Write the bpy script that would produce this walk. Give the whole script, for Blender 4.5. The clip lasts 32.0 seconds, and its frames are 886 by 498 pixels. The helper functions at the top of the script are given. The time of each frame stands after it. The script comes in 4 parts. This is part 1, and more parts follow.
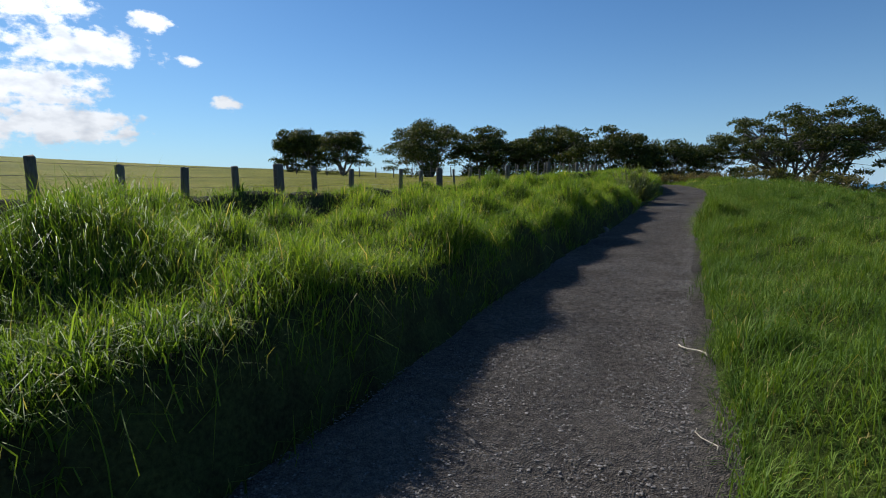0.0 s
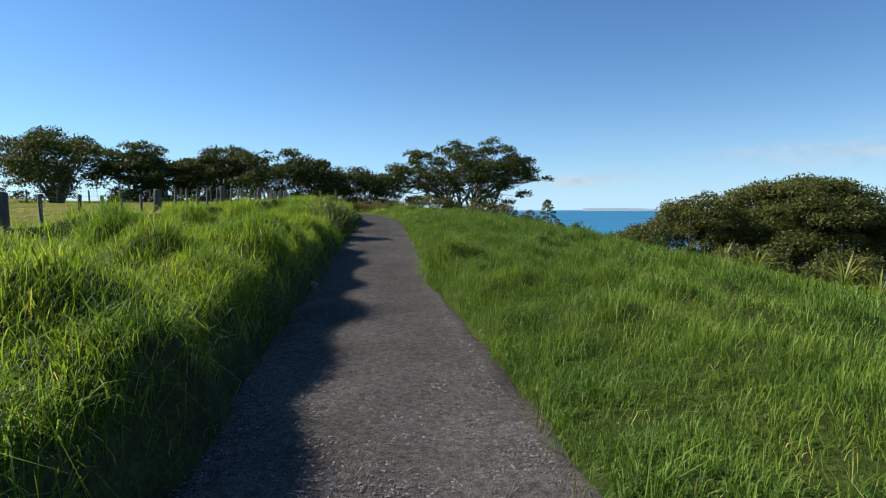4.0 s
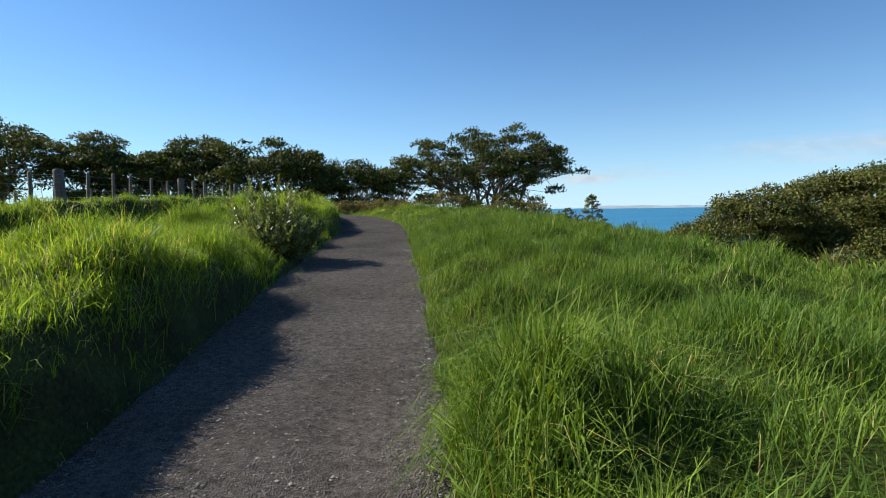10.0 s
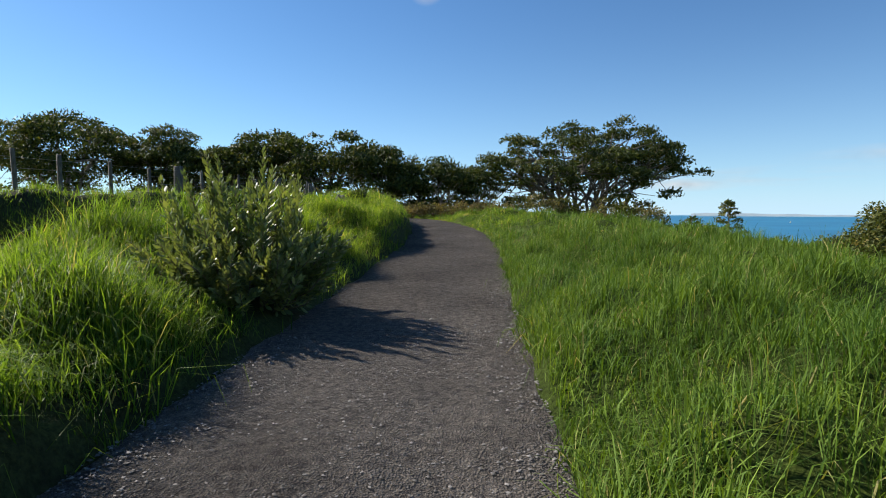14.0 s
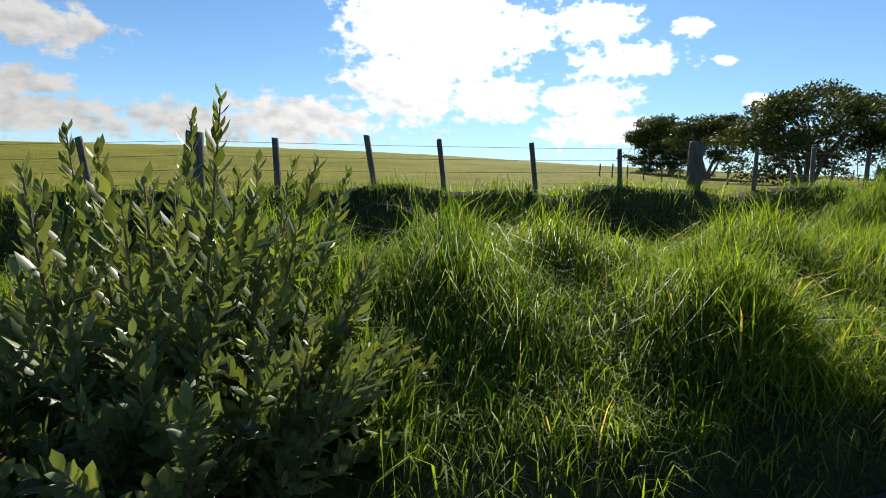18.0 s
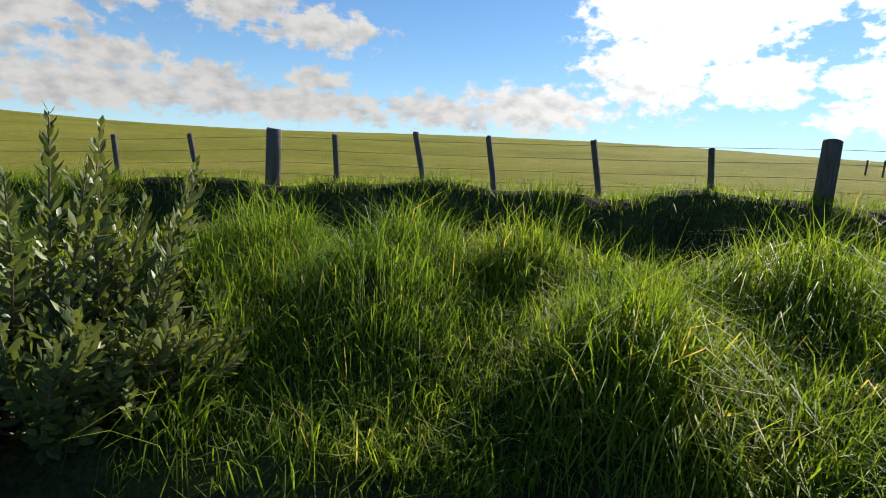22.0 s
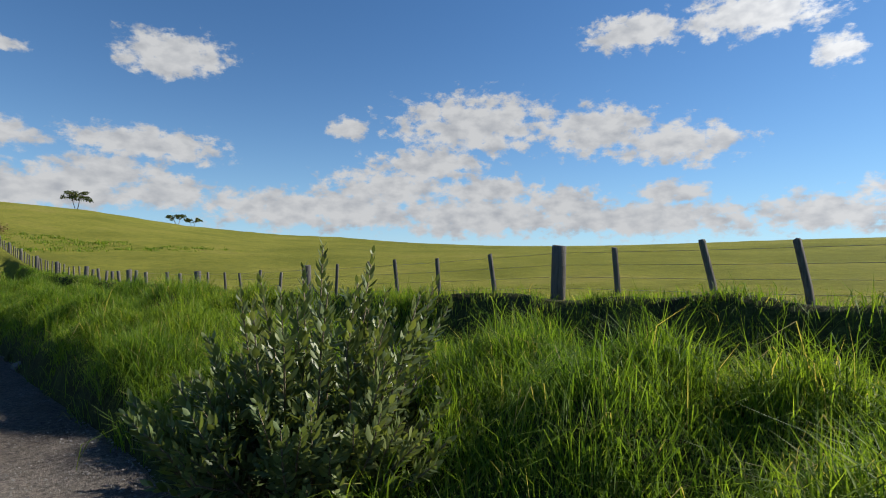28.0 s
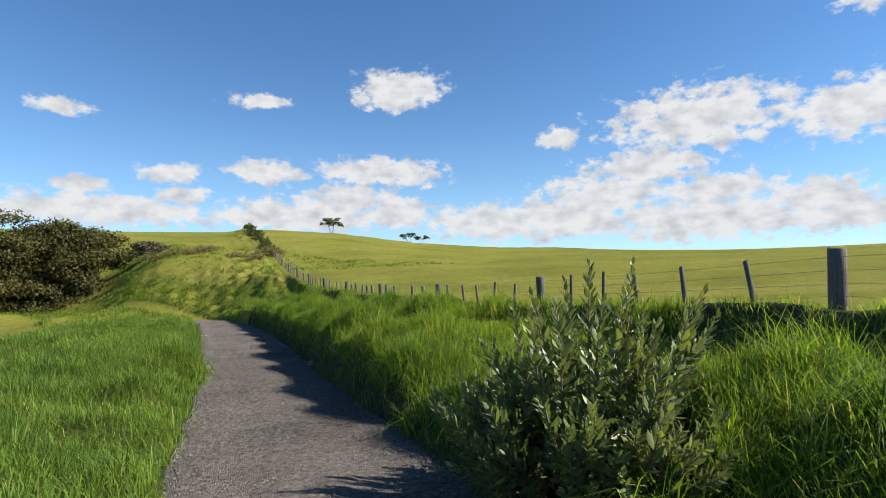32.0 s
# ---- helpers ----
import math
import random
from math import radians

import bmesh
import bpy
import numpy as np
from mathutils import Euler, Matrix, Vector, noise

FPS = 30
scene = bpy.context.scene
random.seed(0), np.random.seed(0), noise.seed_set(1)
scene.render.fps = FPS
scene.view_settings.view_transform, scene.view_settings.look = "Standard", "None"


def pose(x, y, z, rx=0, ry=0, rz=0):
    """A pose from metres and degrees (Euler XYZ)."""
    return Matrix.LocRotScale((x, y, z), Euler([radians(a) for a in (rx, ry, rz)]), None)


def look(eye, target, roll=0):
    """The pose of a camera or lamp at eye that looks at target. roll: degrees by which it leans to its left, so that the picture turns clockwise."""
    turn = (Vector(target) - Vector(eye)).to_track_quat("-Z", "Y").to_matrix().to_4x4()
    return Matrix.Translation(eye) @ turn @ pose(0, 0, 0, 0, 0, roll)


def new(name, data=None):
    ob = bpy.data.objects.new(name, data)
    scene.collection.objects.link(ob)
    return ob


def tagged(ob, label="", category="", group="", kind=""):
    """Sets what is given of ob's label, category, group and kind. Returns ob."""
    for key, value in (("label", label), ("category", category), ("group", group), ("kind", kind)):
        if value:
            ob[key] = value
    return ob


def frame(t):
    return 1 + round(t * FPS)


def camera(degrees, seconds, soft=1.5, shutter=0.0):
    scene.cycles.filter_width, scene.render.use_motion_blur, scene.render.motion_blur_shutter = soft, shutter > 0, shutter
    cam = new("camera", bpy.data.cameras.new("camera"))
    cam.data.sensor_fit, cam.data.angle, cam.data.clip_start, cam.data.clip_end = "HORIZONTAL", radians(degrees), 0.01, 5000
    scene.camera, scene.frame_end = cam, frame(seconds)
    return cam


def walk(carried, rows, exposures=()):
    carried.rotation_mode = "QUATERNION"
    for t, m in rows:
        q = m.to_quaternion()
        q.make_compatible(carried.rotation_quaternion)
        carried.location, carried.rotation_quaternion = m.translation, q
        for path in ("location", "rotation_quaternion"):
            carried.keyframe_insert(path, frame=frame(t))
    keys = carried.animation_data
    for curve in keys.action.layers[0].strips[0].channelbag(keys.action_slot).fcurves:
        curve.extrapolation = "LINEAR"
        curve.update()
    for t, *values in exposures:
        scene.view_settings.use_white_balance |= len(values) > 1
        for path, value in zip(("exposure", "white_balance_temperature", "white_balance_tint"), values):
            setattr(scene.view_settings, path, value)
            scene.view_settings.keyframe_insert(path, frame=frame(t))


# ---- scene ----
cam = camera(78.0, 32.0, soft=1.0)
PATH = [
    (0, (1.74, -0.586, 1.519), (0.876, 1.202, 1.278), -0.4),
    (0.5, (1.558, 0.105, 1.516), (0.697, 1.894, 1.276), -0.3),
    (1, (1.376, 0.757, 1.518), (0.516, 2.546, 1.277), -0.1),
    (1.5, (1.173, 1.47, 1.528), (0.314, 3.261, 1.291), -0.2),
    (2, (0.987, 2.116, 1.54), (0.203, 3.942, 1.318), 0.2),
    (2.5, (0.789, 2.715, 1.579), (0.181, 4.611, 1.382), 0.3),
    (3, (0.635, 3.294, 1.61), (0.391, 5.271, 1.435), 0.4),
    (3.5, (0.528, 3.877, 1.63), (0.405, 5.866, 1.462), -0.3),
    (4, (0.49, 4.288, 1.671), (0.725, 6.268, 1.518), -0.2),
    (4.5, (0.621, 5.037, 1.556), (1.073, 6.98, 1.418), -1.2),
    (6.5, (1.294, 7.585, 1.798), (1.964, 9.462, 1.638), -3.2),
    (7, (1.262, 8.384, 1.783), (1.942, 10.258, 1.622), -3.3),
    (7.5, (1.206, 9.249, 1.737), (1.857, 11.133, 1.575), -3.0),
    (8, (1.187, 10.145, 1.685), (1.689, 12.074, 1.53), -2.4),
    (8.5, (1.171, 10.962, 1.646), (1.574, 12.915, 1.489), -1.9),
    (9, (1.125, 11.761, 1.62), (1.448, 13.729, 1.464), -1.6),
    (9.5, (1.148, 12.476, 1.608), (1.387, 14.456, 1.455), -1.3),
    (10, (1.188, 13.209, 1.612), (1.377, 15.194, 1.459), -1.0),
    (10.5, (1.248, 13.946, 1.581), (1.396, 15.935, 1.431), -0.9),
    (11, (1.254, 14.654, 1.582), (1.378, 16.645, 1.436), -0.6),
    (11.5, (1.216, 15.365, 1.584), (1.307, 17.358, 1.442), -0.6),
    (12, (1.203, 16.093, 1.588), (1.248, 18.087, 1.446), -0.2),
    (12.5, (1.187, 16.755, 1.612), (1.199, 18.75, 1.469), -0.2),
    (13, (1.202, 17.444, 1.624), (1.18, 19.439, 1.482), -0.1),
    (13.5, (1.209, 18.128, 1.642), (1.128, 20.122, 1.503), 0.0),
    (15.5, (1.101, 21.152, 1.673), (0.75, 23.116, 1.544), 1.0),
    (16, (1.327, 21.904, 1.748), (0.494, 23.715, 1.594), 0.9),
    (16.5, (1.303, 22.686, 1.807), (0.017, 24.208, 1.636), 0.8),
    (17, (1.219, 23.41, 1.877), (-0.399, 24.569, 1.683), 0.9),
    (17.5, (1.283, 24.207, 1.943), (-0.577, 24.907, 1.716), 1.3),
    (18, (1.218, 24.879, 2.014), (-0.705, 25.363, 1.758), 1.5),
    (18.5, (1.21, 25.582, 2.048), (-0.743, 25.917, 1.773), 1.7),
    (19, (1.179, 26.201, 2.102), (-0.794, 26.356, 1.811), 1.6),
    (19.5, (1.212, 26.61, 2.162), (-0.765, 26.661, 1.863), 2.0),
    (20, (1.283, 26.842, 2.176), (-0.69, 26.727, 1.87), 2.3),
    (20.5, (1.328, 26.874, 2.163), (-0.637, 26.68, 1.849), 2.7),
    (21, (1.295, 26.833, 2.156), (-0.664, 26.596, 1.829), 3.0),
    (21.5, (1.237, 26.832, 2.164), (-0.717, 26.561, 1.833), 3.1),
    (22, (1.212, 26.802, 2.171), (-0.736, 26.486, 1.846), 3.0),
    (22.5, (1.233, 26.817, 2.174), (-0.709, 26.463, 1.852), 2.7),
    (23, (1.248, 26.831, 2.177), (-0.698, 26.451, 1.916), 2.1),
    (23.5, (1.239, 26.859, 2.184), (-0.717, 26.451, 2.093), 1.1),
    (24, (1.23, 26.875, 2.19), (-0.725, 26.456, 2.138), 0.9),
    (24.5, (1.212, 26.899, 2.194), (-0.741, 26.471, 2.168), 0.9),
    (26.5, (1.033, 27.487, 2.231), (-0.782, 26.647, 2.248), 1.4),
    (27, (0.838, 27.557, 2.196), (-0.767, 26.364, 2.226), 0.6),
    (27.5, (0.8, 27.487, 2.19), (-0.677, 26.139, 2.231), 0.6),
    (28, (0.803, 27.474, 2.194), (-0.602, 26.051, 2.244), 0.6),
    (28.5, (0.81, 27.477, 2.197), (-0.55, 26.012, 2.25), 0.7),
    (29, (0.842, 27.45, 2.19), (-0.464, 25.936, 2.245), 0.7),
    (29.5, (0.915, 27.428, 2.187), (-0.3, 25.84, 2.247), 0.4),
    (30, (0.992, 27.433, 2.201), (-0.104, 25.761, 2.268), 0.0),
    (30.5, (1.071, 27.434, 2.203), (0.098, 25.688, 2.276), -0.4),
    (31, (1.134, 27.465, 2.213), (0.251, 25.672, 2.288), -0.6),
    (31.5, (1.181, 27.493, 2.207), (0.364, 25.669, 2.289), -0.7),
    (32, (1.229, 27.522, 2.212), (0.466, 25.675, 2.301), -0.9),
]
LIGHT = [(0, 0.2, 6150, 10), (2, 0.32, 6150, 10), (4, 0.7, 6200, 10), (7, 0.82, 6350, 10), (13.5, 0.78, 6450, 10), (16, 0.6, 6650, 10), (18, 0.68, 6750, 10), (22.5, 0.66, 6780, 10), (24, 0.25, 6800, 10), (27, 0.42, 6650, 10), (28, 0.5, 6400, 10), (29, 0.64, 6400, 10), (30, 0.85, 6500, 10), (32, 0.95, 6450, 10)]
walk(cam, [(t, look(eye, target, roll)) for t, eye, target, roll in PATH], LIGHT)

# ---- light ----
SUN_YAW, SUN_EL = 64.0, 36.0
SKY, SKY_TINT, CLOUD = 0.064, (0.60, 0.92, 1.18), 0.46
AIR, DUST, OZONE = 1.0, 0.2, 3.0


def sun_dir():
    a, e = radians(SUN_YAW), radians(SUN_EL)
    return Vector((-math.sin(a) * math.cos(e), math.cos(a) * math.cos(e), math.sin(e)))


world = bpy.data.worlds.new("world")
scene.world = world
world.use_nodes = True


# each cloud: bearing, height, half width and half height, in degrees
LOW_CLOUDS = [
    (164, 10.5, 6, 1.3), (184, 9.7, 2.6, 0.8), (176, 10.4, 2.6, 1.0), (191, 8.3, 2, 0.7), (167, 7.8, 4.2, 1.5), (162, 6.4, 3.6, 1.4),
    (137, 10.2, 5.4, 1.3), (131, 7.4, 5.3, 1.3), (141, 7.7, 6, 1.7), (123, 6.1, 4, 1.5), (183, 7.6, 2.3, 0.7), (112.7, 7, 2.9, 0.9),
    (116, 4.5, 12, 1.4), (100, 4.6, 5, 1.5), (90.7, 5.4, 7.3, 1.8), (71.3, 8, 4.6, 1.9), (60.5, 5.2, 5, 1.5), (61.8, 8.2, 4.4, 1.5), (150, 5.2, 9, 1.6),
    (172, 6.0, 9, 1.5), (132, 4.8, 10, 1.7), (190, 6.2, 9, 1.2), (146, 5.4, 8, 1.8), (174.7, 10, 2.6, 0.9), (210, 6, 12, 1.0),
]
HIGH_CLOUDS = [
    (161.5, 18.9, 4.2, 1.4), (163, 17.6, 3.0, 0.8), (176, 17.1, 2.6, 0.6), (192.6, 14.7, 2.2, 0.55), (132, 14.2, 7.4, 2.4), (119.5, 13.3, 5.2, 2.0),
    (112, 11.6, 4.6, 1.7), (145.3, 13.6, 2, 0.9), (76, 14, 6.4, 5), (81.5, 15, 4.6, 4), (79.5, 9.4, 5.8, 3.4), (70.5, 14.5, 5, 2.0),
    (105, 22.3, 5.8, 1.7), (116, 22, 4.2, 1.3), (99.3, 18, 1.4, 1.2), (61.5, 15, 3.6, 1.6), (58.4, 11.6, 4.4, 1.2), (53, 14.1, 1.4, 0.7),
    (49.9, 11.1, 0.9, 0.4), (46.7, 7.6, 1.2, 0.5), (77, 22, 7, 4),
]


WISPS = [(302, 6.5, 16, 2.6), (318, 4.6, 14, 1.6), (296, 9, 12, 1.8), (332, 3.2, 8, 1.0), (5, 21.5, 2.0, 1.6), (11.5, 22, 1.2, 0.8), (340, 2.6, 6, 0.8)]


def build_world():
    nt = world.node_tree
    nt.nodes.clear()
    link = nt.links.new

    def calc(op, *args):
        n = nt.nodes.new("ShaderNodeMath")
        n.operation = op
        for s, v in zip(n.inputs, args):
            if isinstance(v, (int, float)):
                s.default_value = v
            else:
                link(v, s)
        return n.outputs[0]

    def vec(op, *args):
        n = nt.nodes.new("ShaderNodeVectorMath")
        n.operation = op
        for s, v in zip(n.inputs, args):
            if isinstance(v, tuple):
                s.default_value = v
            else:
                link(v, s)
        return n

    sky = nt.nodes.new("ShaderNodeTexSky")
    sky.sky_type, sky.sun_disc = "NISHITA", False
    sky.sun_elevation, sky.sun_rotation = radians(SUN_EL), radians(-SUN_YAW)
    sky.air_density, sky.dust_density, sky.ozone_density = AIR, DUST, OZONE
    tc = nt.nodes.new("ShaderNodeTexCoord")
    way = tc.outputs["Generated"]
    sep = nt.nodes.new("ShaderNodeSeparateXYZ")
    link(way, sep.inputs[0])
    # bearing 0 to 360 from +y over -x, height above the horizon, in degrees
    bearing = calc("MULTIPLY", calc("ARCTAN2", calc("MULTIPLY", sep.outputs[0], -1.0), sep.outputs[1]), 57.2958)
    bearing = calc("MODULO", calc("ADD", bearing, 360.0), 360.0)
    height = calc("MULTIPLY", calc("ARCSINE", sep.outputs[2]), 57.2958)
    spot = nt.nodes.new("ShaderNodeCombineXYZ")
    link(bearing, spot.inputs[0])
    link(height, spot.inputs[1])
    puff = nt.nodes.new("ShaderNodeTexNoise")
    puff.inputs["Scale"].default_value, puff.inputs["Detail"].default_value, puff.inputs["Roughness"].default_value = 1.0, 7.0, 0.6
    link(vec("MULTIPLY", spot.outputs[0], (0.55, 0.8, 1.0)).outputs[0], puff.inputs["Vector"])
    field = None
    base = None
    for a, h, w, t in LOW_CLOUDS + HIGH_CLOUDS:
        off = vec("MULTIPLY", vec("SUBTRACT", spot.outputs[0], (a, h, 0.0)).outputs[0], (1 / (w * 1.4), 1 / (t * 1.5), 0.0)).outputs[0]
        d = vec("LENGTH", off).outputs["Value"]
        field = d if field is None else calc("MINIMUM", field, d)
    # ragged edges: the noise moves the rim of every cloud
    rim = calc("ADD", calc("SUBTRACT", 1.0, field), calc("MULTIPLY", calc("SUBTRACT", puff.outputs[0], 0.5), 2.2))
    mask = nt.nodes.new("ShaderNodeMapRange")
    mask.interpolation_type = "SMOOTHSTEP"
    mask.inputs["From Min"].default_value, mask.inputs["From Max"].default_value = 0.02, 0.5
    link(rim, mask.inputs["Value"])
    above = nt.nodes.new("ShaderNodeMapRange")
    above.inputs["From Min"].default_value, above.inputs["From Max"].default_value = -0.5, 2.5
    link(height, above.inputs["Value"])
    glow = calc("POWER", calc("MAXIMUM", vec("DOT_PRODUCT", way, tuple(sun_dir())).outputs["Value"], 0.0), 9.0)
    fine = nt.nodes.new("ShaderNodeTexNoise")
    fine.inputs["Scale"].default_value, fine.inputs["Detail"].default_value = 1.0, 6.0
    link(vec("MULTIPLY", spot.outputs[0], (0.45, 0.75, 1.0)).outputs[0], fine.inputs["Vector"])
    tone = nt.nodes.new("ShaderNodeValToRGB")
    tone.color_ramp.elements[0].position, tone.color_ramp.elements[0].color = 0.3, (0.62, 0.65, 0.70, 1)
    tone.color_ramp.elements[1].position, tone.color_ramp.elements[1].color = 0.58, (0.92, 0.93, 0.94, 1)
    link(fine.outputs[0], tone.inputs[0])
    bright = vec("SCALE", tone.outputs[0])
    link(calc("ADD", CLOUD, calc("MULTIPLY", glow, 1.6)), bright.inputs["Scale"])
    blue = vec("MULTIPLY", sky.outputs[0], SKY_TINT)
    lit = vec("SCALE", blue.outputs[0])
    lit.inputs["Scale"].default_value = SKY
    # pale sea haze that thins out upwards
    thin = calc("POWER", 2.718, calc("MULTIPLY", calc("MAXIMUM", height, 0.0), -0.16))
    haze = nt.nodes.new("ShaderNodeMix")
    haze.data_type = "RGBA"
    link(calc("MULTIPLY", thin, 0.6), haze.inputs[0])
    link(lit.outputs[0], haze.inputs[6])
    haze.inputs[7].default_value = (0.45, 0.63, 0.81, 1)
    # thin streaks
    streak = nt.nodes.new("ShaderNodeTexNoise")
    streak.inputs["Scale"].default_value, streak.inputs["Detail"].default_value = 1.0, 6.0
    link(vec("MULTIPLY", spot.outputs[0], (0.09, 0.75, 1.0)).outputs[0], streak.inputs["Vector"])
    veil = None
    for a, h, w, t in WISPS:
        off = vec("MULTIPLY", vec("SUBTRACT", spot.outputs[0], (a, h, 0.0)).outputs[0], (1 / w, 1 / t, 0.0)).outputs[0]
        d = vec("LENGTH", off).outputs["Value"]
        veil = d if veil is None else calc("MINIMUM", veil, d)
    veil = calc("MULTIPLY", calc("MAXIMUM", calc("SUBTRACT", 1.0, veil), 0.0), calc("MAXIMUM", calc("MULTIPLY", calc("SUBTRACT", streak.outputs[0], 0.38), 4.0), 0.0))
    thinly = nt.nodes.new("ShaderNodeMix")
    thinly.data_type = "RGBA"
    link(calc("MINIMUM", calc("MULTIPLY", veil, 0.75), 0.7), thinly.inputs[0])
    link(haze.outputs[2], thinly.inputs[6])
    link(bright.outputs[0], thinly.inputs[7])
    mix = nt.nodes.new("ShaderNodeMix")
    mix.data_type = "RGBA"
    link(calc("MULTIPLY", mask.outputs[0], above.outputs[0]), mix.inputs[0])
    link(thinly.outputs[2], mix.inputs[6])
    link(bright.outputs[0], mix.inputs[7])
    bg = nt.nodes.new("ShaderNodeBackground")
    bg.inputs["Strength"].default_value = 1.0
    out = nt.nodes.new("ShaderNodeOutputWorld")
    link(mix.outputs[2], bg.inputs["Color"])
    link(bg.outputs[0], out.inputs[0])


build_world()
sun = new("sun", bpy.data.lights.new("sun", "SUN"))
sun.data.energy, sun.data.angle, sun.data.color = 5.0, radians(0.6), (1.0, 0.93, 0.82)
sun.matrix_world = look(sun_dir() * 100, (0, 0, 0))


# ---- materials ----
def material(name, build):
    m = bpy.data.materials.new(name)
    m.use_nodes = True
    nt = m.node_tree
    nt.nodes.clear()
    out = nt.nodes.new("ShaderNodeOutputMaterial")
    build(nt, out)
    return m


def node(nt, kind, **values):
    n = nt.nodes.new("ShaderNode" + kind)
    for key, value in values.items():
        n.inputs[key].default_value = value
    return n


def ramp(nt, source, stops):
    r = nt.nodes.new("ShaderNodeValToRGB")
    el = r.color_ramp.elements
    while len(el) < len(stops):
        el.new(0.5)
    for e, (at, c) in zip(el, stops):
        e.position, e.color = at, (*c, 1)
    nt.links.new(source, r.inputs[0])
    return r


def noise_at(nt, scale, detail=5, rough=0.55, coords="Object"):
    tc = nt.nodes.new("ShaderNodeTexCoord")
    n = nt.nodes.new("ShaderNodeTexNoise")
    n.inputs["Scale"].default_value, n.inputs["Detail"].default_value, n.inputs["Roughness"].default_value = scale, detail, rough
    nt.links.new(tc.outputs[coords], n.inputs["Vector"])
    return n


def mixed(nt, a, b, fac, mode="MIX"):
    m = nt.nodes.new("ShaderNodeMix")
    m.data_type, m.blend_type = "RGBA", mode
    for sock, v in ((m.inputs[0], fac), (m.inputs[6], a), (m.inputs[7], b)):
        if isinstance(v, (int, float)):
            sock.default_value = v
        elif isinstance(v, tuple):
            sock.default_value = (*v, 1)
        else:
            nt.links.new(v, sock)
    return m.outputs[2]


def bumped(nt, height, strength, distance):
    b = nt.nodes.new("ShaderNodeBump")
    b.inputs["Strength"].default_value, b.inputs["Distance"].default_value = strength, distance
    nt.links.new(height, b.inputs["Height"])
    return b.outputs[0]


def leafy(c_dark, c_light, c_dry, dry, through_light, rough=0.5, spec=0.35):
    """Thin green blades and leaves that let some light through; hue varies from piece to piece."""
    def build(nt, out):
        geo = nt.nodes.new("ShaderNodeNewGeometry")
        r = ramp(nt, geo.outputs["Random Per Island"], [(0.0, c_dark), (1.0 - dry - 0.02, c_light), (1.0 - dry, c_dry), (1.0, c_dry)])
        big = noise_at(nt, 0.35, 3)
        shade = ramp(nt, big.outputs[0], [(0.3, (0.72, 0.8, 0.75)), (0.7, (1.2, 1.1, 0.95))])
        patch = ramp(nt, noise_at(nt, 2.2, 4).outputs[0], [(0.35, (0.7, 0.76, 0.75)), (0.65, (1.18, 1.12, 1.0))])
        col = mixed(nt, mixed(nt, r.outputs[0], shade.outputs[0], 1.0, "MULTIPLY"), patch.outputs[0], 1.0, "MULTIPLY")
        p = node(nt, "BsdfPrincipled", Roughness=rough)
        p.inputs["Specular IOR Level"].default_value = spec
        nt.links.new(col, p.inputs["Base Color"])
        tr = nt.nodes.new("ShaderNodeBsdfTranslucent")
        warm = mixed(nt, col, (1.25, 1.2, 0.45), 1.0, "MULTIPLY")
        nt.links.new(warm, tr.inputs[0])
        mx = nt.nodes.new("ShaderNodeMixShader")
        mx.inputs[0].default_value = through_light
        nt.links.new(p.outputs[0], mx.inputs[1])
        nt.links.new(tr.outputs[0], mx.inputs[2])
        nt.links.new(mx.outputs[0], out.inputs[0])
    return build


M_GRASS = material("lush_grass", leafy((0.076, 0.148, 0.022), (0.25, 0.37, 0.06), (0.46, 0.40, 0.20), 0.03, 0.6, 0.5, 0.2))
M_FIELD = material("field_grass", leafy((0.13, 0.175, 0.025), (0.28, 0.33, 0.05), (0.36, 0.33, 0.12), 0.06, 0.35, 0.7, 0.1))
M_BUSH = material("bush_leaf", leafy((0.095, 0.13, 0.06), (0.24, 0.29, 0.13), (0.32, 0.36, 0.10), 0.06, 0.36, 0.42, 0.35))
M_TREE = material("tree_leaf", leafy((0.03, 0.047, 0.014), (0.09, 0.115, 0.03), (0.13, 0.13, 0.04), 0.12, 0.25, 0.55, 0.2))
# same grass as the bank, darker: self-shade of the seaward blades in the colour
M_MEADOW_SHADED = material("meadow_grass_shaded", leafy((0.062, 0.128, 0.021), (0.178, 0.28, 0.045), (0.36, 0.32, 0.14), 0.025, 0.3, 0.6, 0.15))
M_OLIVE = material("olive_leaf", leafy((0.04, 0.056, 0.016), (0.135, 0.152, 0.04), (0.18, 0.155, 0.05), 0.12, 0.25, 0.55, 0.2))
M_THICKET = material("thicket_leaf", leafy((0.04, 0.045, 0.016), (0.105, 0.10, 0.035), (0.12, 0.10, 0.05), 0.15, 0.2, 0.65, 0.1))
M_GREY = material("grey_leaf", leafy((0.06, 0.06, 0.045), (0.13, 0.125, 0.09), (0.17, 0.14, 0.10), 0.2, 0.2, 0.6, 0.2))
M_FLAX = material("flax_leaf", leafy((0.12, 0.16, 0.03), (0.26, 0.29, 0.06), (0.34, 0.31, 0.12), 0.15, 0.3))
M_DRY = material("dry_scrub_leaf", leafy((0.13, 0.10, 0.06), (0.27, 0.22, 0.13), (0.20, 0.20, 0.08), 0.2, 0.3, 0.7, 0.1))
M_SCRUB = material("scrub_leaf", leafy((0.07, 0.08, 0.035), (0.17, 0.16, 0.07), (0.26, 0.21, 0.11), 0.3, 0.3))


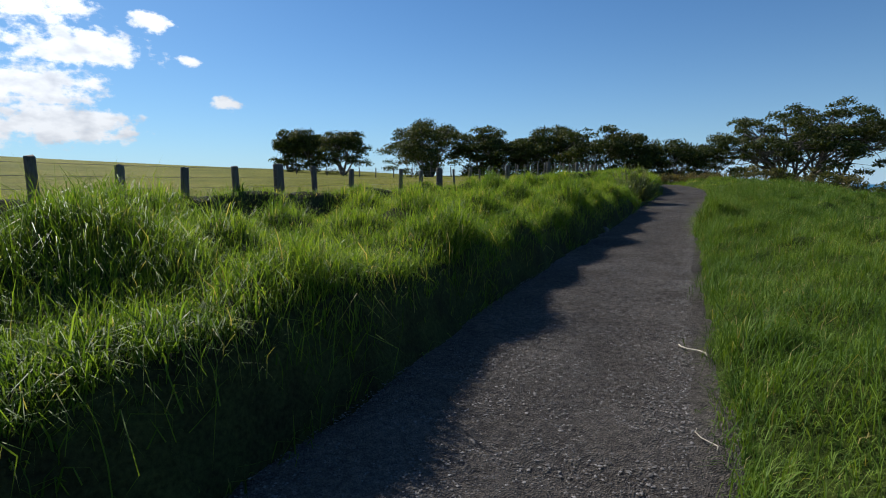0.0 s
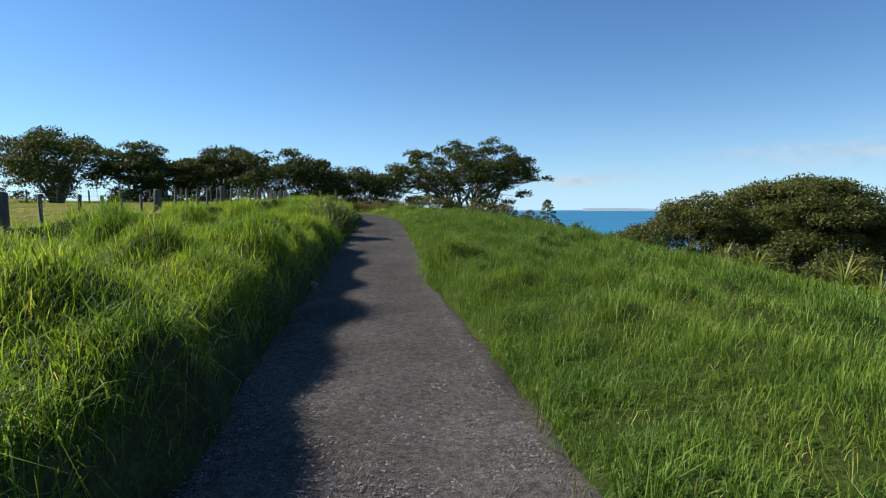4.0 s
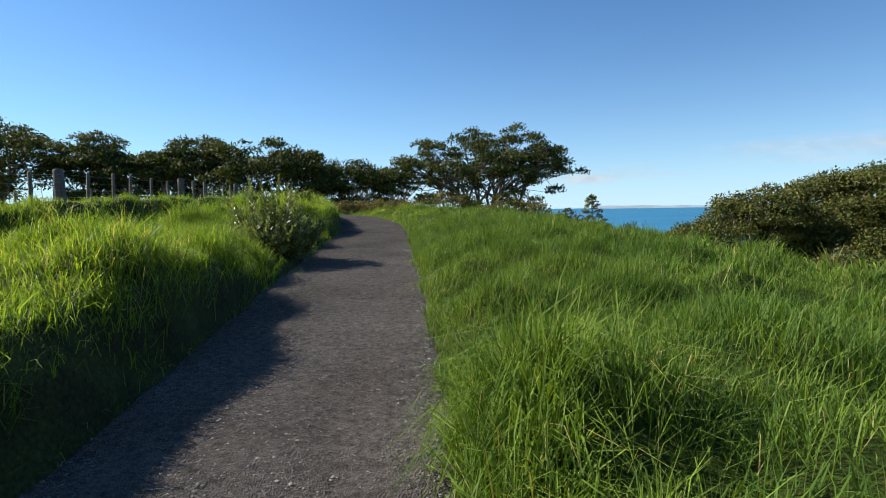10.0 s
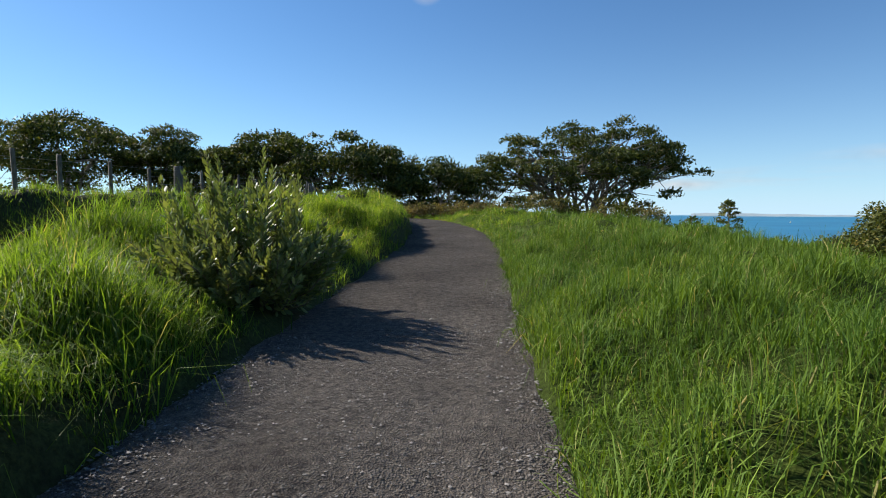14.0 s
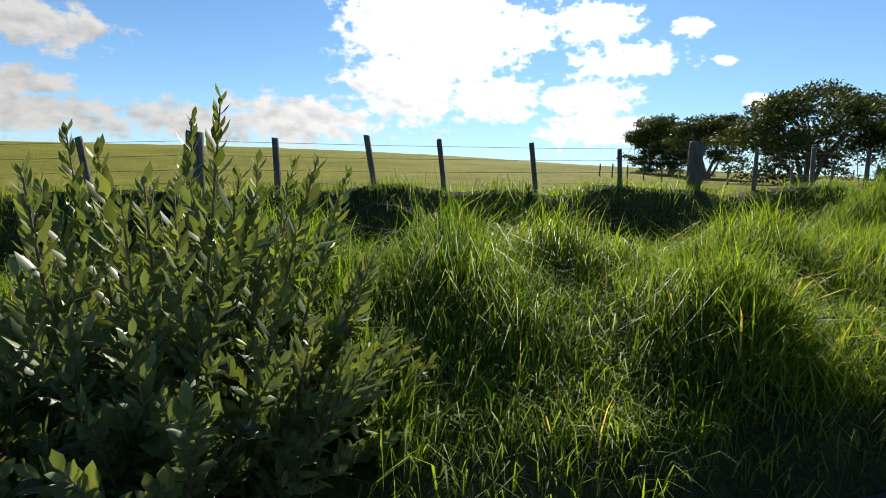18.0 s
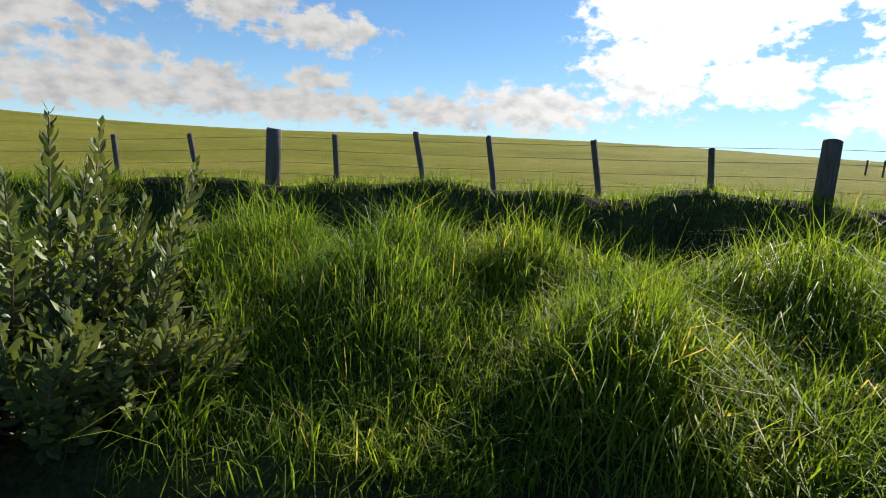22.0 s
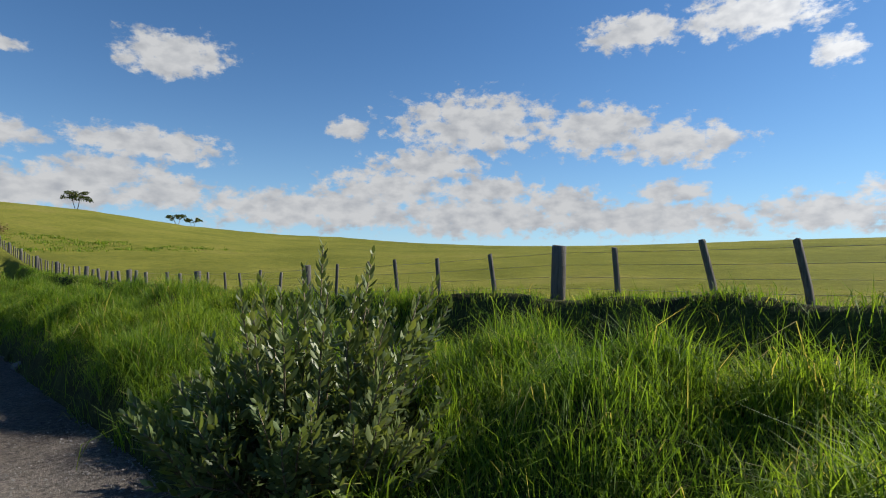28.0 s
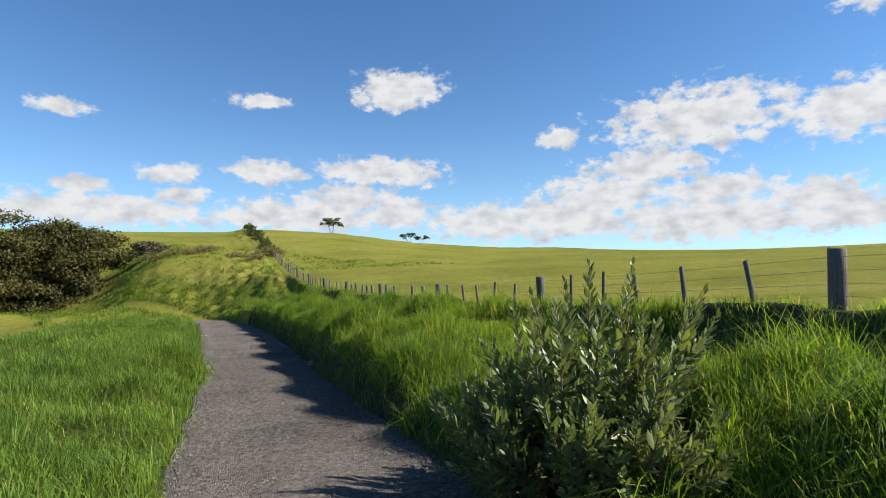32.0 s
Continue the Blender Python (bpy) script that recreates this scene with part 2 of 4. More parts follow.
def b_ground(nt, out):
    big = noise_at(nt, 0.12, 4)
    mid = noise_at(nt, 1.6, 6, 0.65)
    fine = noise_at(nt, 14.0, 5, 0.7)
    a = ramp(nt, big.outputs[0], [(0.3, (0.14, 0.147, 0.032)), (0.55, (0.2, 0.2, 0.046)), (0.75, (0.235, 0.212, 0.066))])
    b = ramp(nt, mid.outputs[0], [(0.3, (0.7, 0.75, 0.7)), (0.7, (1.2, 1.15, 1.0))])
    c = ramp(nt, fine.outputs[0], [(0.35, (0.6, 0.65, 0.6)), (0.65, (1.3, 1.25, 1.1))])
    col = mixed(nt, mixed(nt, a.outputs[0], b.outputs[0], 1.0, "MULTIPLY"), c.outputs[0], 1.0, "MULTIPLY")
    p = node(nt, "BsdfPrincipled", Roughness=0.85)
    p.inputs["Specular IOR Level"].default_value = 0.02
    nt.links.new(col, p.inputs["Base Color"])
    nt.links.new(bumped(nt, fine.outputs[0], 0.8, 0.08), p.inputs["Normal"])
    nt.links.new(p.outputs[0], out.inputs[0])


def b_gravel(nt, out):
    tc = nt.nodes.new("ShaderNodeTexCoord")
    v = node(nt, "TexVoronoi", Scale=85.0)
    nt.links.new(tc.outputs["Object"], v.inputs["Vector"])
    big = noise_at(nt, 0.7, 5, 0.6)
    fine = noise_at(nt, 90.0, 4, 0.7)
    clod = noise_at(nt, 16.0, 9, 0.75)
    a = ramp(nt, big.outputs[0], [(0.3, (0.15, 0.132, 0.115)), (0.7, (0.262, 0.234, 0.203))])
    b = ramp(nt, v.outputs["Color"], [(0.0, (0.65, 0.65, 0.66)), (1.0, (1.3, 1.28, 1.25))])
    c = ramp(nt, clod.outputs[0], [(0.38, (0.6, 0.6, 0.62)), (0.62, (1.35, 1.33, 1.3))])
    col = mixed(nt, mixed(nt, a.outputs[0], b.outputs[0], 1.0, "MULTIPLY"), c.outputs[0], 1.0, "MULTIPLY")
    p = node(nt, "BsdfPrincipled", Roughness=1.0)
    p.inputs["Specular IOR Level"].default_value = 0.05
    p.inputs["Diffuse Roughness"].default_value = 1.0
    nt.links.new(col, p.inputs["Base Color"])
    nt.links.new(bumped(nt, mixed(nt, clod.outputs[0], v.outputs["Distance"], 0.4), 1.0, 0.09), p.inputs["Normal"])
    nt.links.new(p.outputs[0], out.inputs[0])


def b_stone(nt, out):
    geo = nt.nodes.new("ShaderNodeNewGeometry")
    fine = noise_at(nt, 60.0, 4)
    a = ramp(nt, geo.outputs["Random Per Island"], [(0.0, (0.085, 0.077, 0.072)), (0.6, (0.15, 0.138, 0.128)), (1.0, (0.28, 0.26, 0.24))])
    c = ramp(nt, fine.outputs[0], [(0.3, (0.75, 0.75, 0.75)), (0.7, (1.2, 1.2, 1.2))])
    p = node(nt, "BsdfPrincipled", Roughness=0.85)
    nt.links.new(mixed(nt, a.outputs[0], c.outputs[0], 1.0, "MULTIPLY"), p.inputs["Base Color"])
    nt.links.new(p.outputs[0], out.inputs[0])


def woody(c1, c2, stretch):
    def build(nt, out):
        tc = nt.nodes.new("ShaderNodeTexCoord")
        mp = nt.nodes.new("ShaderNodeMapping")
        mp.inputs["Scale"].default_value = stretch
        nt.links.new(tc.outputs["Object"], mp.inputs["Vector"])
        n = node(nt, "TexNoise", Scale=1.0, Detail=8.0, Roughness=0.65)
        nt.links.new(mp.outputs[0], n.inputs["Vector"])
        info = nt.nodes.new("ShaderNodeObjectInfo")
        tone = ramp(nt, info.outputs["Random"], [(0.0, (0.75, 0.75, 0.78)), (1.0, (1.2, 1.18, 1.12))])
        r = ramp(nt, n.outputs[0], [(0.3, c1), (0.7, c2)])
        p = node(nt, "BsdfPrincipled", Roughness=0.85)
        p.inputs["Specular IOR Level"].default_value = 0.2
        nt.links.new(mixed(nt, r.outputs[0], tone.outputs[0], 1.0, "MULTIPLY"), p.inputs["Base Color"])
        nt.links.new(bumped(nt, n.outputs[0], 0.7, 0.01), p.inputs["Normal"])
        nt.links.new(p.outputs[0], out.inputs[0])
    return build


def b_turf(nt, out):
    big = noise_at(nt, 0.4, 4)
    fine = noise_at(nt, 26.0, 6, 0.75)
    a = ramp(nt, big.outputs[0], [(0.35, (0.04, 0.06, 0.014)), (0.65, (0.075, 0.10, 0.022))])
    c = ramp(nt, fine.outputs[0], [(0.35, (0.5, 0.5, 0.5)), (0.65, (1.5, 1.5, 1.3))])
    p = node(nt, "BsdfPrincipled", Roughness=0.95)
    p.inputs["Specular IOR Level"].default_value = 0.05
    nt.links.new(mixed(nt, a.outputs[0], c.outputs[0], 1.0, "MULTIPLY"), p.inputs["Base Color"])
    nt.links.new(bumped(nt, fine.outputs[0], 0.9, 0.06), p.inputs["Normal"])
    nt.links.new(p.outputs[0], out.inputs[0])


# soil and thatch, with shade between the grass roots put into the colour
def b_thatch_shade(nt, out):
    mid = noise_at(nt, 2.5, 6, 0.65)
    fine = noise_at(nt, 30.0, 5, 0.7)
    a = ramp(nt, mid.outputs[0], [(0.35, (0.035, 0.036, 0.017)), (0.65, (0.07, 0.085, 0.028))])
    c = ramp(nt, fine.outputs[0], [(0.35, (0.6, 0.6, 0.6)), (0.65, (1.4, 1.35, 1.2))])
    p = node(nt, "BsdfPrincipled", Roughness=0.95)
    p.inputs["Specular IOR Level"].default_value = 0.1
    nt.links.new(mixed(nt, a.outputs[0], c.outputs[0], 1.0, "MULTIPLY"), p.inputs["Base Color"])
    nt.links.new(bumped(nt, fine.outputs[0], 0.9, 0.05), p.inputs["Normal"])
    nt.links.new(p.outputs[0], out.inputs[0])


M_GROUND = material("pasture", b_ground)
M_THATCH_SHADE = material("soil_thatch_and_shade", b_thatch_shade)
M_TURF = material("meadow_turf", b_turf)
M_GRAVEL = material("gravel", b_gravel)
M_STONE = material("stone", b_stone)
M_POST = material("weathered_wood", woody((0.065, 0.058, 0.052), (0.18, 0.165, 0.148), (60, 60, 4)))
M_BARK = material("bark", woody((0.10, 0.085, 0.07), (0.26, 0.23, 0.20), (9, 9, 2)))
M_STRAW = material("bleached_wood", woody((0.36, 0.32, 0.25), (0.52, 0.48, 0.40), (20, 20, 20)))
M_STEM = material("stem_bark", woody((0.12, 0.09, 0.06), (0.22, 0.18, 0.12), (30, 30, 8)))


def b_wire(nt, out):
    n = noise_at(nt, 20, 3)
    r = ramp(nt, n.outputs[0], [(0.4, (0.35, 0.35, 0.35)), (0.7, (0.25, 0.18, 0.13))])
    p = node(nt, "BsdfPrincipled", Roughness=0.5, Metallic=0.9)
    nt.links.new(r.outputs[0], p.inputs["Base Color"])
    nt.links.new(p.outputs[0], out.inputs[0])


def b_sea(nt, out):
    n = noise_at(nt, 0.05, 6, 0.6)
    w = noise_at(nt, 0.004, 4, 0.6)
    r = ramp(nt, w.outputs[0], [(0.35, (0.015, 0.12, 0.23)), (0.65, (0.025, 0.175, 0.30))])
    p = node(nt, "BsdfPrincipled", Roughness=0.4)
    p.inputs["IOR"].default_value = 1.33
    p.inputs["Specular IOR Level"].default_value = 0.25
    nt.links.new(r.outputs[0], p.inputs["Base Color"])
    nt.links.new(bumped(nt, n.outputs[0], 0.6, 1.5), p.inputs["Normal"])
    nt.links.new(p.outputs[0], out.inputs[0])


def b_land(nt, out):
    n = noise_at(nt, 0.01, 4)
    r = ramp(nt, n.outputs[0], [(0.3, (0.20, 0.27, 0.32)), (0.7, (0.27, 0.33, 0.36))])
    p = node(nt, "BsdfPrincipled", Roughness=1.0)
    nt.links.new(r.outputs[0], p.inputs["Base Color"])
    nt.links.new(p.outputs[0], out.inputs[0])


M_WIRE = material("galvanised_wire", b_wire)
M_SEA = material("sea_water", b_sea)
M_LAND = material("hazy_land", b_land)


# ---- mesh helpers ----
rng = np.random.default_rng(7)


def mesh_of(name, verts, tris, mat, smooth=False):
    """A mesh of triangles from arrays."""
    me = bpy.data.meshes.new(name)
    verts, tris = np.asarray(verts, np.float32), np.asarray(tris, np.int32)
    me.vertices.add(len(verts))
    me.vertices.foreach_set("co", verts.ravel())
    me.loops.add(tris.size)
    me.loops.foreach_set("vertex_index", tris.ravel())
    me.polygons.add(len(tris))
    me.polygons.foreach_set("loop_start", np.arange(len(tris), dtype=np.int32) * 3)
    if smooth:
        me.polygons.foreach_set("use_smooth", np.ones(len(tris), bool))
    me.materials.append(mat)
    me.update(calc_edges=True)
    return me


def under(name, me, parent, label="", m=None):
    ob = new(name, me)
    ob.parent = parent
    if m is not None:
        ob.matrix_basis = m
    return tagged(ob, label)


def tube(points, radii, n=7):
    """A tapered tube along points, with closed ends: vertices and triangles."""
    pts = [Vector(p) for p in points]
    vs, ts = [], []
    ref = Vector((0.3, 0.9, 0.1)).normalized()
    for i, p in enumerate(pts):
        d = (pts[min(i + 1, len(pts) - 1)] - pts[max(i - 1, 0)]).normalized()
        a = d.cross(ref)
        a = a.normalized() if a.length > 1e-3 else Vector((1, 0, 0))
        b = d.cross(a)
        for k in range(n):
            w = 2 * math.pi * k / n
            vs.append(p + (a * math.cos(w) + b * math.sin(w)) * radii[i])
    for i in range(len(pts) - 1):
        for k in range(n):
            q, r = i * n + k, i * n + (k + 1) % n
            ts += [(q, r, r + n), (q, r + n, q + n)]
    for base, flip in ((0, True), ((len(pts) - 1) * n, False)):
        for k in range(1, n - 1):
            ts.append((base, base + k + 1, base + k) if flip else (base, base + k, base + k + 1))
    return np.array([tuple(v) for v in vs]), np.array(ts)


def joined(pieces):
    vs, ts, off = [], [], 0
    for v, t in pieces:
        vs.append(v)
        ts.append(np.asarray(t) + off)
        off += len(v)
    return np.concatenate(vs), np.concatenate(ts)


# ---- the lie of the land ----
HALF = 1.15
FENCE_X = -4.75


def eased(y, ys, zs, reach=1.5):
    """A smooth line through stations."""
    y = np.asarray(y, float)
    return sum(np.interp(y + d * reach, ys, zs) * w for d, w in ((-1.4, 0.15), (-0.7, 0.22), (0, 0.26), (0.7, 0.22), (1.4, 0.15)))


def centre(y):
    """The path's middle line."""
    return eased(y, [-60, -34, -28, -22, -15, -5, 2, 8, 14, 20, 28, 34, 40, 46, 52, 60, 75, 120], [40, 16, 8.5, 3.8, 1.5, 0.75, 0.6, 0.42, 0.35, 0.45, 0.58, 0.52, -0.1, -1.7, -4.4, -9, -19, -50])


def path_z(y):
    return eased(y, [-90, -35, -10, 0, 6, 12, 16, 20, 27, 36, 45, 70], [-3.5, -1.9, -0.7, -0.2, 0.0, 0.1, 0.17, 0.38, 0.66, 0.95, 1.2, 1.4])


def fence_z(y):
    """The ground under the fence."""
    return eased(y, [-95, -82, -40, -25, -12, -6, 0, 6, 12, 18, 24, 30, 36, 50, 90], [12.0, 11.1, 4.7, 2.7, 1.6, 1.28, 1.12, 1.09, 1.11, 1.34, 1.7, 1.8, 1.9, 2.2, 2.7], 2.0)


def lumps(x, y, size, seed):
    """Smooth bumps of about that size, between -1 and 1."""
    r = np.random.default_rng(seed)
    z = np.zeros_like(np.asarray(x, float))
    for k in range(7):
        a, f, ph = r.uniform(0, 2 * math.pi), r.uniform(0.6, 1.6) / size * math.pi, r.uniform(0, 6.28)
        z = z + np.sin((x * math.cos(a) + y * math.sin(a)) * f + ph)
    return z / 4.0


def tussocks(x, y, cell, seed, fixed=()):
    """Rounded grass mounds of about that spacing: their height from 0 to 1, and the bearing away from the nearest middle."""
    x, y = np.asarray(x, float), np.asarray(y, float)
    best, out = np.zeros_like(x), np.zeros_like(x)
    ci, cj = np.floor(x / cell), np.floor(y / cell)
    for di in (-1, 0, 1):
        for dj in (-1, 0, 1):
            i, j = ci + di, cj + dj
            h = [np.modf(np.abs(np.sin(i * a + j * b + seed) * 43758.5453))[0] for a, b in ((12.9898, 78.233), (39.346, 11.135), (73.156, 52.235), (26.651, 91.417))]
            mx, my = (i + 0.15 + 0.7 * h[0]) * cell, (j + 0.15 + 0.7 * h[1]) * cell
            rad = cell * (0.34 + 0.3 * h[2])
            d2 = ((x - mx) ** 2 + (y - my) ** 2) / rad ** 2
            v = (0.35 + 0.65 * h[3]) * np.exp(-d2 * 1.3)
            out = np.where(v > best, np.arctan2(y - my, x - mx), out)
            best = np.maximum(best, v)
    for mx, my, rad, v0 in fixed:
        v = v0 * np.exp(-((x - mx) ** 2 + (y - my) ** 2) / rad ** 2)
        out = np.where(v > best, np.arctan2(y - my, x - mx), out)
        best = np.maximum(best, v)
    return best, out


BANK_MOUNDS = ((-2.95, 24.7, 0.6, 1.1), (-2.8, 26.75, 0.45, 0.95), (-2.05, 25.85, 0.5, 0.85), (-1.45, 27.35, 0.5, 0.95), (-2.55, 28.5, 0.55, 0.85), (-1.45, 24.9, 0.4, 0.6), (-3.5, 23.2, 0.5, 0.6), (-1.5, 22.5, 0.6, 0.9), (-3.4, 30.8, 0.5, 0.8), (-2.0, 30.2, 0.6, 0.8))
FIELD_MOUNDS = ((1.95, 15.8, 0.8, 1.5), (2.6, 12.8, 0.6, 0.9), (3.6, 16.6, 0.7, 0.9))


def edge_right(y):
    """Half width of bare path on the seaward side; one big tussock leans into it."""
    y = np.asarray(y, float)
    return HALF - 0.04 + np.interp(y, [-2, 3.5, 6, 8.5, 11, 12.5, 14.5, 19, 25, 30], [0.3, 0.26, 0.2, 0.17, 0.16, 0.16, 0.12, 0.06, 0.0, 0.06]) - 0.15 * np.exp(-((y - 15.7) / 1.2) ** 2)


HUB = (0.95, 27.4)
CREST = 110.0


def hill_z(x, y):
    dx, dy = x - HUB[0], y - HUB[1]
    r = np.hypot(dx, dy)
    az = np.degrees(np.arctan2(-dx, dy)) % 360
    e = np.interp(az, [20, 33, 45, 61, 72, 92, 110, 119, 135, 146, 152, 160, 168, 176, 184, 205, 220, 240], [1.2, 1.3, 1.6, 2.35, 2.65, 2.7, 2.8, 2.8, 2.5, 2.55, 2.67, 3.24, 4.05, 4.43, 4.31, 4.2, 2.5, -1.0])
    q = np.clip(r / CREST, 0, 1)
    top = 2.17 + CREST * np.tan(np.radians(e))
    shape = 0.15 * q + 0.85 * q * q
    fall = np.clip((r - CREST) / 500, 0, 1)
    return 1.4 + (top - 1.4) * shape - fall * 40


def soft(t):
    t = np.clip(t, 0, 1)
    return t * t * (3 - 2 * t)


def ground(x, y):
    x, y = np.asarray(x, float), np.asarray(y, float)
    c = centre(y)
    u = x - c
    zp, zf = path_z(y), fence_z(y)
    s = -u - HALF + 0.12 * lumps(0 * y, y, 1.2, 33) * soft((y + 10) / 8)
    full = np.maximum(c - HALF - (FENCE_X + np.minimum(0, c - 0.35)), 3.5) - 0.35
    steps = [0, 0.08, 0.3, 0.8, 1.4, 2.1, 2.7, 3.2]
    gully = np.interp(s, steps, [0, 0.1, 0.19, 0.36, 0.55, 0.63, 0.47, 0.34])
    even = np.interp(s, steps, [0, 0.42, 0.68, 0.78, 0.84, 0.87, 0.88, 0.88])
    b = soft((y - 19) / 3) * (1 - soft((y - 29) / 2.5))
    verge = gully * b + even * (1 - b)
    edge = full + 0.3 * lumps(0 * y, y, 1.3, 77)
    face = soft((s - edge + 0.6) / 0.6)
    zf = zf + (0.16 + 0.12 * (1 - soft((y - 15) / 6)) + 0.1 * lumps(0 * y + 4, y, 0.9, 78)) * np.exp(-((s - edge - 0.1) / 0.45) ** 2) * soft((y + 8) / 8)
    left = zp + verge * (1 - face) + (zf - zp) * face
    slope = soft((-y - 8) / 14)
    left = left * (1 - slope) + (zp + 0.15 + (zf - zp - 0.15) * soft(s / full)) * slope
    left = left + (0.3 + 0.3 * (1 - soft((y - 17) / 4))) * tussocks(x, y, 1.5, 3.0, BANK_MOUNDS)[0] * np.clip(s * 1.6 - 0.1, 0, 1) * np.clip((full - 0.4 - s) / 0.6, 0, 1)
    w = soft((s - full - 0.3) / 32)
    left = left * (1 - w) + hill_z(x, y) * w + 0.05 * lumps(x, y, 3.5, 9) * np.clip(s - full, 0, 1)
    er = edge_right(y) + 0.04
    s2 = np.maximum(x - np.maximum(c, centre(np.minimum(y, 44))) - er, 0)
    drop = np.interp(s2, [0, 0.3, 1.2, 3, 5, 8, 12, 20, 26, 32, 45, 80, 200, 400], [0, 0.1, 0.24, 0.28, 0.1, -0.45, -1.3, -3.0, -4.3, -5.5, -6.9, -16, -45, -50])
    back = soft((-y - 6) / 22)
    drop = drop * (1 - back) + np.interp(s2, [0, 0.3, 1.2, 4, 10, 30, 90, 200], [0, 0.1, 0.25, 0.4, 0.6, 0.9, -4, -30]) * back
    right = zp + drop + (0.05 * lumps(x, y, 1.6, 5) + 0.32 * tussocks(x, y, 1.3, 8.0, FIELD_MOUNDS)[0]) * np.clip(s2 * 2 + 0.2, 0, 1)
    wb = soft((s2 - 4) / 20) * back * soft((-y - 8) / 40)
    right = right * (1 - wb) + hill_z(x, y) * wb
    z = np.where(u < -HALF, left, np.where(u > er, right, zp - 0.06))
    far = soft((-y - 17) / 26) * soft((x - FENCE_X) / 6) * (1 - 0.97 * soft((x - 5) / 9) * (1 - soft((-y - 54) / 14)))
    return z * (1 - far) + hill_z(x, y) * far


def graded(spans):
    out = []
    for a, b, n in spans:
        out += list(np.linspace(a, b, n, endpoint=False))
    return np.array(out + [spans[-1][1]])


def sheet(name, X, Y, Z, mat):
    nx, ny = X.shape
    v = np.stack([X, Y, Z], -1).reshape(-1, 3)
    i, j = np.meshgrid(np.arange(nx - 1), np.arange(ny - 1), indexing="ij")
    a = (i * ny + j).ravel()
    t = np.concatenate([np.stack([a, a + ny, a + ny + 1], 1), np.stack([a, a + ny + 1, a + 1], 1)])
    return new(name, mesh_of(name, v, t, mat, True))


def build_ground():
    xs = graded([(-900, -60, 16), (-60, -12, 32), (-12, -7, 12), (-7, 2.2, 74), (2.2, 8, 26), (8, 60, 34), (60, 400, 14)])
    ys = graded([(-900, -100, 12), (-100, -40, 34), (-40, -14, 40), (-14, 40, 225), (40, 48, 20), (48, 120, 48), (120, 900, 14)])
    X, Y = np.meshgrid(xs, ys, indexing="ij")
    ob = sheet("ground", X, Y, ground(X, Y), M_GROUND)
    # soil and thatch under the long grass beside the path, coloured darker to add its shade
    ob.data.materials.append(M_THATCH_SHADE)
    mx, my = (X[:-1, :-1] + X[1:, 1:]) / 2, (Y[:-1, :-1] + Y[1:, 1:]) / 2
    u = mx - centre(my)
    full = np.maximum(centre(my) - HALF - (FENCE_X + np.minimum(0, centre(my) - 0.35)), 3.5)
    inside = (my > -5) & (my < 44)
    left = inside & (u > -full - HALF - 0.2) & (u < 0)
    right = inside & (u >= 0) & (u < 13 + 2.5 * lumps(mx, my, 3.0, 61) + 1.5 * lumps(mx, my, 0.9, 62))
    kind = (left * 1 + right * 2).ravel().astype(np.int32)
    ob.data.materials.append(M_TURF)
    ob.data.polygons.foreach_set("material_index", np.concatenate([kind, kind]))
    tagged(ob, "rolling green pasture of grass over soil", "ground", kind="structure")


def build_path():
    ys = np.arange(-27, 66, 0.14)
    us = np.linspace(-1.27, 1.45, 27)
    U, Y = np.meshgrid(us, ys, indexing="ij")
    X = U + centre(Y)
    edge = 0.1 * lumps(X, Y, 0.8, 21)
    wheel = -0.02 * np.exp(-((np.abs(U) - 0.5) / 0.2) ** 2)
    Z = path_z(Y) + 0.01 * lumps(X, Y, 0.45, 11) + 0.004 * lumps(X, Y, 0.12, 12) + 0.03 * (1 - (U / 1.25) ** 2) + wheel - np.clip(np.abs(U + edge) - np.where(U > 0, np.maximum(edge_right(Y) + 0.02, 1.0), 1.13), 0, 1) * 0.5
    ob = sheet("path", X, Y, Z, M_GRAVEL)
    tagged(ob, "grey compacted gravel walking path between grass verges", "path", kind="structure")


build_ground()
build_path()


def build_sea():
    v = np.array([(-4800, -4800, -32), (4800, -4800, -32), (4800, 4800, -32), (-4800, 4800, -32)], float)
    ob = new("sea", mesh_of("sea", v, [(0, 1, 2), (0, 2, 3)], M_SEA))
    tagged(ob, "calm blue-green open sea reaching to the horizon", "sea", kind="structure")


def far_land(a0, a1, dist, tops, label):
    """A hazy shore on the horizon: tops in metres above the sea, from bearing a0 to a1."""
    n = len(tops)
    v, t = [], []
    for i, h in enumerate(tops):
        a = radians(a0 + (a1 - a0) * i / (n - 1))
        for d, z in ((dist, -33.0), (dist + 60, -32.0 + h), (dist + 400, -33.0)):
            v.append((-math.sin(a) * d, math.cos(a) * d, z))
    for i in range(n - 1):
        for k in range(2):
            q = i * 3 + k
            t += [(q, q + 1, q + 4), (q, q + 4, q + 3)]
    ob = new("distant_land", mesh_of("distant_land", np.array(v), np.array(t), M_LAND, True))
    tagged(ob, label, "land", kind="structure")


build_sea()
far_land(-37, -21, 4300, [0, 6, 9, 12, 10, 14, 18, 15, 20, 22, 20, 24, 18], "low hazy blue shoreline across the sea")
far_land(-66, -37, 4300, [14, 16, 20, 24, 28, 33, 38, 42, 47, 54, 60, 66, 76, 92, 96, 80, 66, 58, 50, 44, 38, 32, 28, 24, 18, 14], "broad hazy blue island cone on the horizon")


# ---- fence ----
def fence_x(y):
    return FENCE_X + float(np.minimum(0, centre(y) - 0.35))


